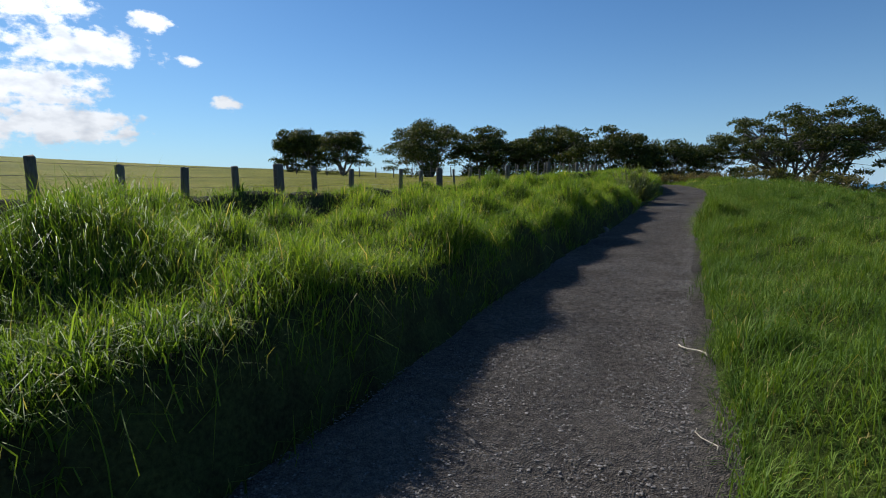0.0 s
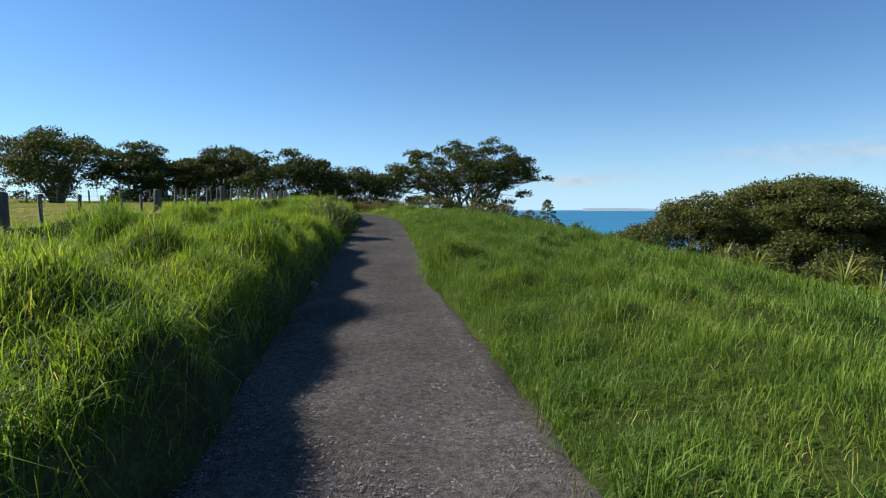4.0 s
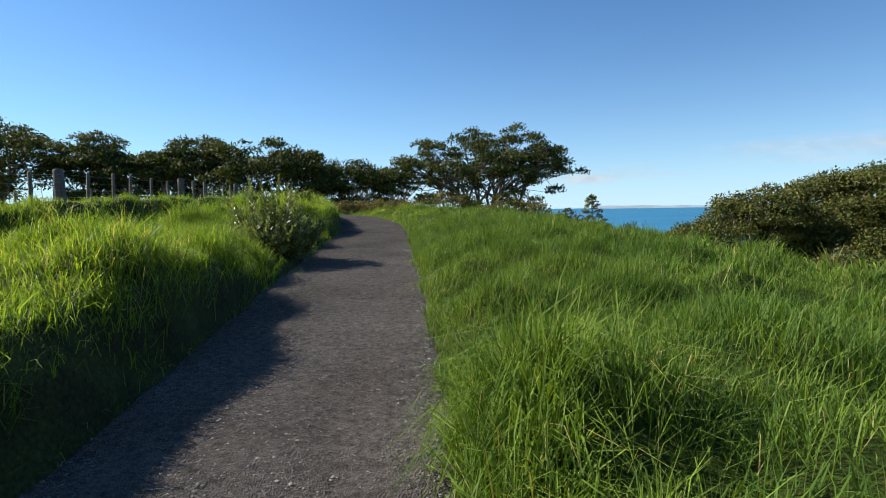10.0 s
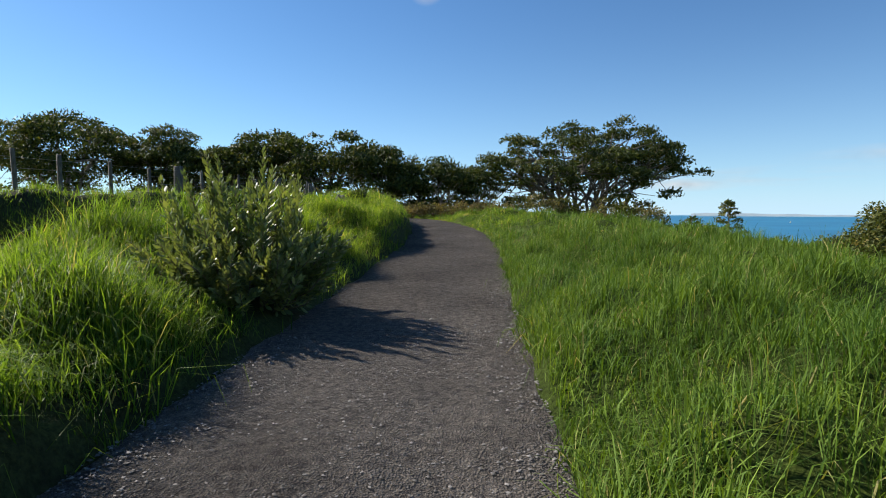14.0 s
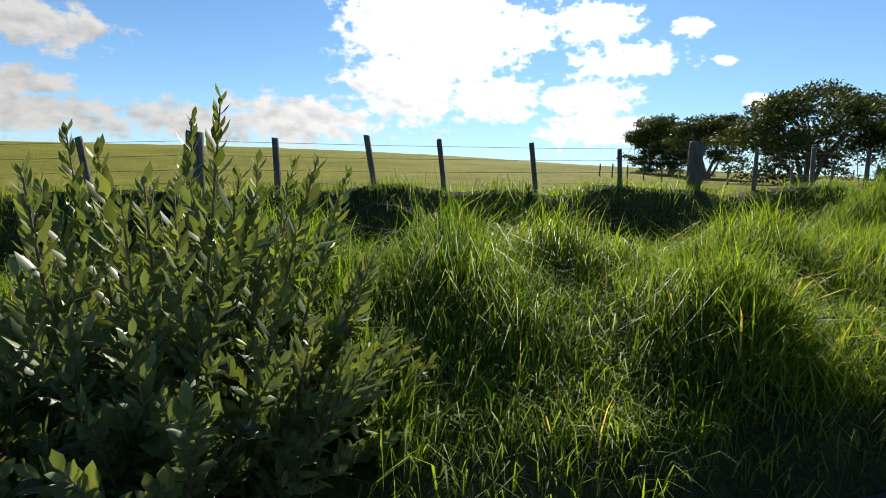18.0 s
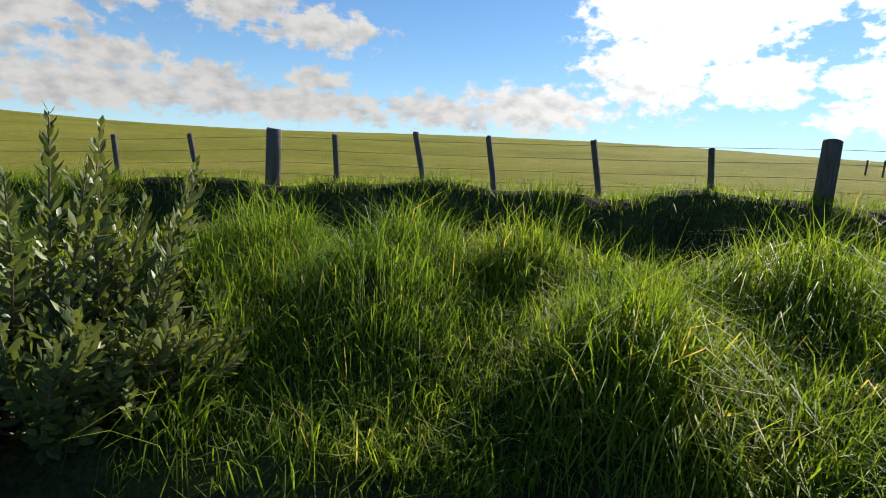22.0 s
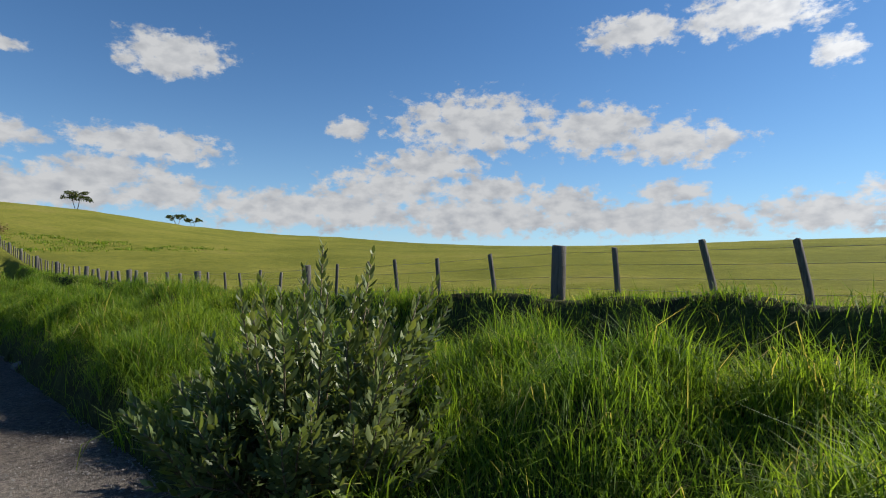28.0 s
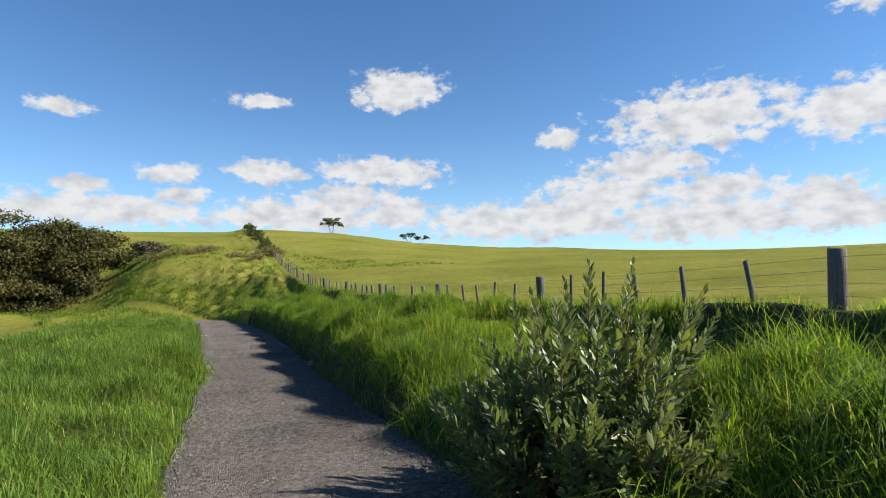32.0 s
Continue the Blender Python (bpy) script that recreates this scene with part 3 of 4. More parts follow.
def stake(parent, name, x, y, z, h, rad, sides, lean, mat, seed):
    """An upright with a rough, slightly sloping top."""
    r = random.Random(seed)
    lx, ly = lean
    pts = [(-lx * 0.3, -ly * 0.3, -0.35), (lx * 0.25, ly * 0.25, h * 0.25), (lx * 0.6, ly * 0.6, h * 0.6), (lx * 0.97, ly * 0.97, h - 0.012), (lx, ly, h)]
    v, t = tube(pts, [rad * 1.02, rad, rad * r.uniform(0.95, 1.0), rad * 0.97, rad * 0.86], sides)
    v[-sides:, 2] += np.array([r.uniform(-0.008, 0.012) for _ in range(sides)])
    return under(name, mesh_of(name, v, t, mat), parent, m=pose(x, y, z, 0, 0, r.uniform(0, 40)))


def build_fence():
    fence = tagged(new("fence"), "old post and wire farm fence with weathered grey leaning battens", "fence")
    r = random.Random(4)
    strainers = [-88, -82, -76, -70, -64, -58, -52, -46, -40.5, -35, -29.4, -23.6, -17.7, -11.7, -5.8, 0.3, 6.55, 12.65, 18.15, 23.8, 29.6, 35.2, 41, 46.5, 52]
    seen_between = {23.8: [24.56, 25.47, 26.25, 27.32, 28.49], 18.15: [19.2, 20.1, 20.92, 21.8, 22.8], 6.55: [7.41, 8.54, 10.5, 11.5], 0.3: [1.6, 2.78, 3.74, 4.65, 5.56]}
    slants = {24.56: (0.03, -0.04), 25.47: (0.02, -0.13), 26.25: (0.0, -0.12), 27.32: (0.02, -0.15), 28.49: (0.0, -0.05), 22.8: (0.0, -0.08), 21.8: (0.0, -0.05)}
    stations = []
    for k, y in enumerate(strainers):
        x = fence_x(y)
        z = float(ground(x, y))
        h = float(fence_z(y)) + 0.72 - z
        stake(fence, "post", x, y, z, h + 0.03, 0.088 if y > -30 else 0.1, 12, (r.uniform(-0.02, 0.02), r.uniform(-0.03, 0.03)), M_POST, k)
        stations.append((x, y, z + h))
        if k + 1 < len(strainers):
            nxt = strainers[k + 1]
            for j, yb in enumerate(seen_between.get(y, [y + (nxt - y) * (i + 1) / 6 + r.uniform(-0.12, 0.12) for i in range(5)])):
                xb = fence_x(yb)
                zb = float(ground(xb, yb))
                hb = float(fence_z(yb)) + 0.68 + r.uniform(-0.05, 0.05) - zb
                thick = 0.055 if -1 < y < 8 else 0.034
                stake(fence, "batten", xb + 0.05, yb - slants.get(yb, (0, 0))[1], zb, hb, thick, 8 if thick > 0.05 else 4, slants.get(yb, (r.uniform(-0.03, 0.03), r.uniform(-0.08, 0.04))), M_POST, 100 + k * 10 + j)
    for f in (-0.06, -0.2, -0.34, -0.47):
        pts = []
        for (x0, y0, z0), (x1, y1, z1) in zip(stations[:-1], stations[1:]):
            for q in (0.0, 0.33, 0.67):
                pts.append((x0 + (x1 - x0) * q + 0.03, y0 + (y1 - y0) * q, z0 + (z1 - z0) * q + f - 0.02 * math.sin(q * math.pi)))
        v, t = tube(pts, [0.0025] * len(pts), 3)
        under("wire", mesh_of("wire", v, t, M_WIRE), fence)
    far = tagged(new("fence"), "thin grey post fence across the far paddock", "fence")
    for i in range(16):
        x, y = -7.5 - i * 2.2, 47 + 0.12 * i + r.uniform(-0.1, 0.1)
        stake(far, "post", x, y, float(ground(x, y)), r.uniform(0.95, 1.1), 0.06, 7, (r.uniform(-0.05, 0.05), r.uniform(-0.05, 0.05)), M_POST, 400 + i)
    for f in (0.5, 0.85):
        pts = [(-7.5 - i * 2.2, 47 + 0.12 * i, float(ground(-7.5 - i * 2.2, 47 + 0.12 * i)) + f) for i in range(16)]
        v, t = tube(pts, [0.004] * len(pts), 3)
        under("wire", mesh_of("wire", v, t, M_WIRE), far)


build_fence()


# ---- trees and shrubs ----
def sprays(p, face, size, r, narrow=0.45):
    """Small folded leaf sprays at the places p, turned roughly to the way face: four triangles each."""
    n = len(p)
    a = r.normal(size=(n, 3))
    a /= np.linalg.norm(a, axis=1)[:, None]
    f = face + r.normal(scale=0.55, size=(n, 3))
    b = np.cross(a, f)
    b /= np.linalg.norm(b, axis=1)[:, None] + 1e-6
    c = np.cross(a, b)
    s = size * r.uniform(0.55, 1.35, (n, 1))
    q = np.stack([p - a * s, p + b * s * narrow + c * s * 0.18, p + a * s, p - b * s * narrow + c * s * 0.18], 1).reshape(-1, 3)
    k = np.arange(n) * 4
    t = np.stack([np.stack([k, k + 1, k + 2], 1), np.stack([k, k + 2, k + 3], 1)], 1).reshape(-1, 3)
    return q, t


def clump_points(c, rad, n, r, flat=0.62, hollow=0.5):
    d = r.normal(size=(n, 3))
    d /= np.linalg.norm(d, axis=1)[:, None]
    d[:, 2] = np.where(d[:, 2] < -0.35, -d[:, 2] * 0.6, d[:, 2])
    return np.asarray(c) + d * rad * r.uniform(hollow, 1.08, (n, 1)) * np.array([1, 1, flat]), d


def crown_mesh(name, ends, radii, per, size, r, mat, flat=0.62, hollow=0.5):
    pieces = []
    for c, rad in zip(ends, radii):
        n = max(int(per * rad ** 2), 6)
        p, d = clump_points(c, rad, n, r, flat, hollow)
        pieces.append(sprays(p, d, size, r))
    v, t = joined(pieces)
    return mesh_of(name, v, t, mat)


def tree(x, y, top_z, width, seed, label, stems=4, clear=0.32, clump=0.12, per=70, size=0.17, mat=None, dome=0.5, gaps=0.0, base_z=None, squash=1.0, low=0.25, wide=False):
    """Several leaning stems that fork twice into crooked limbs; leaf clumps sit at the limb ends and make a broad uneven crown."""
    r = np.random.default_rng(seed)
    z0 = float(ground(x, y)) if base_z is None else base_z
    height = max(top_z - z0, 2.0)
    root = tagged(new("tree"), label, "tree", "trees along the ridge" if "on the ridge" in label else "thicket at the foot of the hill" if "thicket" in label else "")
    root.matrix_basis = pose(x, y, z0)
    half = width / 2
    ends, branch = [], []
    for s in range(stems):
        a = 2 * math.pi * (s + r.uniform(-0.3, 0.3)) / stems
        lean = r.uniform(0.12, 0.42)
        h1 = height * clear * r.uniform(0.75, 1.25)
        p0 = Vector((math.cos(a) * 0.02 * height, math.sin(a) * 0.02 * height, -0.4))
        p2 = Vector((math.cos(a) * half * lean, math.sin(a) * half * lean * squash, h1))
        m = p0.lerp(p2, 0.5) + Vector((r.normal(scale=0.02) * height, r.normal(scale=0.02) * height, 0))
        rad = height * 0.021 * r.uniform(0.75, 1.25)
        v, t = tube([p0, p0.lerp(m, 0.3), m, p2], [rad * 1.5, rad * 1.15, rad, rad * 0.8], 8)
        under("trunk", mesh_of("trunk", v, t, M_BARK, True), root)
        for b in range(3):
            a2 = a + (b - 1) * 0.75 + r.uniform(-0.3, 0.3)
            out = half * ((r.uniform(0.3, 0.6), r.uniform(0.5, 0.8), r.uniform(0.7, 0.97))[int(r.integers(0, 3))] if not wide else r.uniform(0.2, 0.97))
            q = out / half
            e = Vector((math.cos(a2) * out, math.sin(a2) * out * squash, height * (0.93 - dome * q ** 2.4) * r.uniform(0.82 if wide else 0.72, 1.0)))
            k1 = p2.lerp(e, 0.33) + Vector(r.normal(scale=height * 0.022, size=3))
            k2 = p2.lerp(e, 0.68) + Vector(r.normal(scale=height * 0.022, size=3)) + Vector((0, 0, height * 0.02))
            v, t = tube([p2, k1, k2, e], [rad * 0.62, rad * 0.46, rad * 0.3, rad * 0.1], 6)
            under("limb", mesh_of("limb", v, t, M_BARK, True), root)
            ends.append(e)
            for c in range(7):
                at0 = (k1, k2, k2)[c % 3]
                e2 = at0.lerp(e, r.uniform(0.3, 1.0)) + Vector((r.normal(scale=half * 0.2), r.normal(scale=half * 0.2) * squash, abs(r.normal(scale=height * 0.06)) - height * 0.01))
                rr = math.hypot(e2.x, e2.y / squash) / half
                if rr > 1:
                    e2.x, e2.y, rr = e2.x / rr, e2.y / rr, 1.0
                e2.z = min(e2.z, height * (0.97 - dome * rr ** 2.4)) - (height * r.uniform(0, low) if c > 3 else 0)
                branch.append(tube([at0, at0.lerp(e2, 0.55) + Vector(r.normal(scale=0.12, size=3)), e2], [rad * 0.24, rad * 0.16, rad * 0.05], 4))
                ends.append(e2)
    v, t = joined(branch)
    tagged(under("branchwork", mesh_of("branchwork", v, t, M_BARK), root), kind="stuff")
    ends = [e for e in ends if r.uniform() > gaps]
    radii = [clump * height * r.uniform(0.6, 1.35) for _ in ends]
    under("crown", crown_mesh("crown", ends, radii, per, size, r, mat or M_TREE), root)
    return root


def mound(x, y, h, w, seed, label, mat, name="shrub", category="shrub", size=0.09, per=260, lobes=9, base_z=None):
    """A rounded shrub: short stems and many leaf clumps, uneven in outline."""
    r = np.random.default_rng(seed)
    z0 = float(ground(x, y)) if base_z is None else base_z
    root = tagged(new(name), label, category, "shrubs at the field edge" if "edge of the field" in label else "scrub at the bend" if "bend of the path" in label else "")
    root.matrix_basis = pose(x, y, z0, 0, 0, float(r.uniform(0, 360)))
    ends, stems = [], []
    for i in range(lobes):
        a, q = r.uniform(0, 6.28), math.sqrt(r.uniform(0, 1))
        e = Vector((math.cos(a) * q * w * 0.38, math.sin(a) * q * w * 0.38, h * (0.78 - 0.4 * q * q) * r.uniform(0.7, 1.05)))
        stems.append(tube([(0, 0, -0.1), e * 0.5 + Vector(r.normal(scale=0.04 * w, size=3)), e], [0.03 * h ** 0.5, 0.02 * h ** 0.5, 0.008], 5))
        ends.append(e)
        if e.z > h * 0.35:
            ends.append(Vector((e.x * 1.1, e.y * 1.1, h * 0.28)))
    v, t = joined(stems)
    tagged(under("stem_cluster", mesh_of("stem_cluster", v, t, M_STEM), root), kind="stuff")
    radii = [max(h, w) * r.uniform(0.17, 0.3) for _ in ends]
    under("foliage", crown_mesh("foliage", ends, radii, per, size, r, mat, 0.85, 0.35), root)
    return root


def sword_plant(x, y, h, n, seed, label, mat, name="flax", stem=0.0):
    """A rosette of long strap leaves, on a bare stem where stem is over 0."""
    r = np.random.default_rng(seed)
    root = tagged(new(name), label, name.replace("_", " "))
    root.matrix_basis = pose(x, y, float(ground(x, y)))
    if stem:
        v, t = tube([(0, 0, -0.2), (0.04, 0.02, stem * 0.5), (0.0, 0.05, stem)], [0.09, 0.07, 0.06], 8)
        under("trunk", mesh_of("trunk", v, t, M_BARK, True), root)
    for i in range(n):
        a, tilt = r.uniform(0, 6.28), r.uniform(0.15, 0.95 if not stem else 1.5)
        l, w = h * r.uniform(0.7, 1.1), 0.05
        v = []
        for f, ww in ((0, 0.7), (0.35, 1.0), (0.7, 0.8), (1.0, 0.05)):
            ang = tilt * (0.5 + 0.9 * f)
            d, z = l * f * math.sin(ang), l * f * math.cos(ang)
            for sgn in (-1, 0, 1):
                v.append((math.cos(a) * d - math.sin(a) * sgn * w * ww, math.sin(a) * d + math.cos(a) * sgn * w * ww, stem + z + (0 if sgn else -0.02)))
        t = []
        for k in range(3):
            for j in range(2):
                q = k * 3 + j
                t += [(q, q + 1, q + 4), (q, q + 4, q + 3)]
        under("leaf", mesh_of("leaf", np.array(v), np.array(t), mat), root)
    return root


RIDGE = "dark green spreading coastal tree on the ridge"
for i, (x, y, top, w, st, cl) in enumerate([(-27, 55.5, 9.3, 9.8, 6, 0.34), (-21, 57, 8.3, 6.0, 5, 0.22), (-18.3, 57, 7.2, 5.4, 5, 0.2), (-15.7, 56.5, 7.2, 4.4, 4, 0.2), (-13.4, 57, 7.8, 5.4, 5, 0.26),
                                           (-9.1, 56, 7.7, 7.8, 6, 0.22), (-5.2, 58, 7.3, 5.6, 5, 0.26), (-1.8, 60, 6.0, 6.6, 6, 0.15), (1.4, 62, 6.0, 5.6, 5, 0.15)]):
    tree(x, y, top, w, 20 + i, RIDGE, stems=st, clear=cl, clump=0.15, per=150, size=0.125, dome=0.6, low=0.6, gaps=0.05, base_z=min(float(ground(x, y)), 2.4))
tree(10.2, 64, 9.5, 18, 41, "broad open-crowned coastal tree with pale bare forking limbs", stems=11, clear=0.2, clump=0.095, per=190, size=0.13, dome=0.5, gaps=0.16, squash=0.6, base_z=0.2, low=0.4, wide=True)
for i, (x, y, top, w) in enumerate([(-52.6, 61.4, 9.2, 5.0), (-48.4, 61.4, 9.8, 5.6), (-43.4, 61.4, 9.3, 7.4)]):
    tree(x, y, top, w, 61 + i, "dark tree standing on the paddock crest against the sky", stems=4, clear=0.26, clump=0.15, size=0.14, per=150, low=0.5, base_z=min(top - 4.6, float(ground(x, y))))
DENSE = "dense round-headed evergreen tree below the grassy field"
for i, (x, y, top, w, st) in enumerate([(51.2, 66, 8.2, 20, 11), (38.0, 66, 3.6, 13, 6), (62.8, 63.7, 3.6, 14, 6), (30.5, 68, 0.6, 7, 4)]):
    tree(x, y, top, w, 80 + i, DENSE, stems=st, clear=0.2, clump=0.15 if w > 12 else 0.18, per=120, size=0.165, dome=0.88 if w > 18 else 0.6, low=0.65, base_z=-6.6, mat=M_OLIVE)
# the young tree at the field's edge


def young_tree(x, y, top_z, seed):
    z0 = float(ground(x, y))
    h = top_z - z0
    r = np.random.default_rng(seed)
    root = tagged(new("young_tree"), "young upright evergreen tree at the edge of the grass", "tree")
    root.matrix_basis = pose(x, y, z0)
    v, t = tube([(0, 0, -0.2), (0.05, 0, h * 0.5), (0, 0.04, h * 0.95)], [0.07, 0.045, 0.012], 7)
    under("trunk", mesh_of("trunk", v, t, M_BARK, True), root)
    ends, radii = [], []
    for i in range(26):
        f = (i + 0.5) / 26
        a, w = i * 2.4, h * 0.36 * (1 - f) ** 0.7 * r.uniform(0.6, 1.1)
        e = Vector((math.cos(a) * w, math.sin(a) * w, h * (0.16 + 0.8 * f) + w * 0.3))
        v, t = tube([(0, 0, e.z - w * 0.5), e], [0.02, 0.005], 4)
        under("branch", mesh_of("branch", v, t, M_BARK), root)
        ends.append(e)
        radii.append(h * r.uniform(0.06, 0.12))
    under("crown", crown_mesh("crown", ends, radii, 700, 0.08, r, M_OLIVE), root)


young_tree(14.4, 48.2, 2.2, 5)
# shrubs along the seaward edge of the field
rs = random.Random(11)
EDGE = "low olive-green coastal shrub at the edge of the field"
for i, (x, y, h, w) in enumerate([(16.9, 47.6, 1.5, 1.8), (18.3, 46.8, 1.1, 2.0), (20.2, 46, 1.5, 2.6), (22.3, 45.5, 1.6, 2.8), (24.2, 44.2, 1.4, 2.4)]):
    mound(x, y, h, w, 130 + i, EDGE, M_TREE if i in (3, 4) else M_OLIVE, per=170, size=0.1)
for i in range(17):
    f = i / 16
    x, y = 26.2 + 3.5 * math.sin(f * 3) + rs.uniform(-0.8, 0.8), 41.5 - 28 * f
    mound(x, y, rs.uniform(1.5, 2.5) * (1.35 if f > 0.75 else 1.0), rs.uniform(2.0, 3.4), 150 + i, EDGE if i % 3 else "dry brownish coastal shrub at the edge of the field", M_OLIVE if i % 3 else M_SCRUB, per=120, size=0.11)
for i, (x, y) in enumerate([(25.0, 40.6), (24.4, 36.5), (25.6, 31.0), (25.2, 28.5), (24.8, 25.6)]):
    sword_plant(x, y, 2.1, 26, 180 + i, "clump of yellow-green flax with long strap leaves", M_FLAX)
sword_plant(27.0, 26.3, 0.9, 34, 190, "cabbage tree with a tuft of narrow leaves", M_FLAX, "cabbage_tree", 1.9)
# dry scrub beyond the bend of the path and under the big tree
DRY = "dry straw-brown scrub beside the bend of the path"
for i in range(14):
    f = i / 13
    x, y = -5.4 + 8.0 * f, 47.6 + 2.6 * math.sin(f * 2.5) + rs.uniform(-0.5, 0.5)
    mound(x, y, rs.uniform(0.7, 1.2), rs.uniform(1.2, 2.0), 200 + i, DRY, M_DRY, name="scrub", category="scrub", per=200, size=0.08, lobes=7, base_z=float(path_z(y)) + 0.1)
for i in range(13):
    f = i / 12
    x, y = 4.5 + 12.5 * f, 57.5 - 7 * f + rs.uniform(-1, 1)
    mound(x, y, rs.uniform(1.1, 2.4), rs.uniform(1.8, 2.8), 230 + i, "brown and olive scrub below the big tree", M_SCRUB if i % 3 else M_OLIVE, name="scrub", category="scrub", per=130, size=0.11, lobes=8)
# behind: thicket, hedge on the fence line, two trees on the hill
for i, (x, y, top, w, m) in enumerate([(21.6, -44.6, 9.5, 14, 0), (27, -42, 9.4, 13, 0), (16, -46, 9.5, 10, 0), (35, -38, 6.5, 8, 1), (8.8, -47, 5.0, 5.5, 1)]):
    tree(x, y, top, w, 260 + i, "dense dark olive thicket tree at the foot of the hill", stems=6, clear=0.15, clump=0.19, per=105, size=0.18, dome=0.75, low=0.6, mat=M_GREY if m else M_THICKET)
for i in range(16):
    y = -40 - i * 2.9
    mound(FENCE_X + rs.uniform(-0.3, 0.8), y, 1.7 if i == 0 else rs.uniform(0.9, 1.6), 2.0 if i == 0 else rs.uniform(1.3, 2.1), 280 + i, "dark hedge shrub growing along the hill fence", M_TREE, name="hedge_shrub", category="shrub", per=90, size=0.16, lobes=7)
for i, (x, y, h, w) in enumerate([(-2.6, -33, 0.5, 2.6), (-0.6, -35, 0.4, 2.4), (4.8, -38, 0.6, 3.0), (2.4, -39, 0.6, 3.0), (7.5, -38.5, 0.6, 3.4), (-4.2, -38.5, 0.9, 4.0)]):
    mound(x, y, h, w, 300 + i, "faded brown scrub patch on the green slope", M_DRY, name="scrub", category="scrub", per=90, size=0.1)


def hill_tree(az, r0, h, w, seed):
    a = radians(az)
    x, y = HUB[0] - math.sin(a) * r0, HUB[1] + math.cos(a) * r0
    tree(x, y, float(ground(x, y)) + h, w, seed, "small wind-shaped dark pine on the hill crest", stems=2, clear=0.45, clump=0.17, per=80, size=0.17, dome=0.35)


hill_tree(169.2, 111, 3.2, 4.4, 320)
hill_tree(161.3, 111, 2.3, 3.2, 321)
hill_tree(159.9, 111.5, 1.7, 3.0, 322)


# ---- the leafy bush beside the path ----
def leaf_shape():
    """One oval leaf folded along its rib, base at the origin, pointing up z, 1 long."""
    v = np.array([(0, 0, 0), (0.17, 0.05, 0.35), (0.19, 0.06, 0.62), (0, 0.03, 1.0), (-0.19, 0.06, 0.62), (-0.17, 0.05, 0.35), (0, 0, 0.5)])
    t = np.array([(0, 1, 6), (1, 2, 6), (2, 3, 6), (3, 4, 6), (4, 5, 6), (5, 0, 6)])
    return v, t


def shoot_leaves(pts, start, step, length, r):
    """Leaves set spirally along a shoot, pointing up and out."""
    lv, lt = leaf_shape()
    out = []
    line = [Vector(p) for p in pts]
    total = sum((b - a).length for a, b in zip(line[:-1], line[1:]))
    d = start * total
    k = 0
    while d < total:
        run = d
        for a, b in zip(line[:-1], line[1:]):
            if run <= (b - a).length:
                p, way = a.lerp(b, run / (b - a).length), (b - a).normalized()
                break
            run -= (b - a).length
        f = d / total
        phi = k * 2.4 + r.uniform(-0.3, 0.3)
        tilt = r.uniform(0.5, 1.05) * (1.15 - 0.6 * f)
        m = way.to_track_quat("Z", "Y").to_matrix() @ Euler((0, 0, phi)).to_matrix() @ Euler((-tilt, 0, r.uniform(-0.4, 0.4))).to_matrix()
        s = length * r.uniform(0.7, 1.2) * (1.0 if f < 0.88 else 0.65)
        out.append(((np.array(m) @ (lv * s).T).T + np.array(p), lt))
        d += step * r.uniform(0.7, 1.3)
        k += 1
    return out


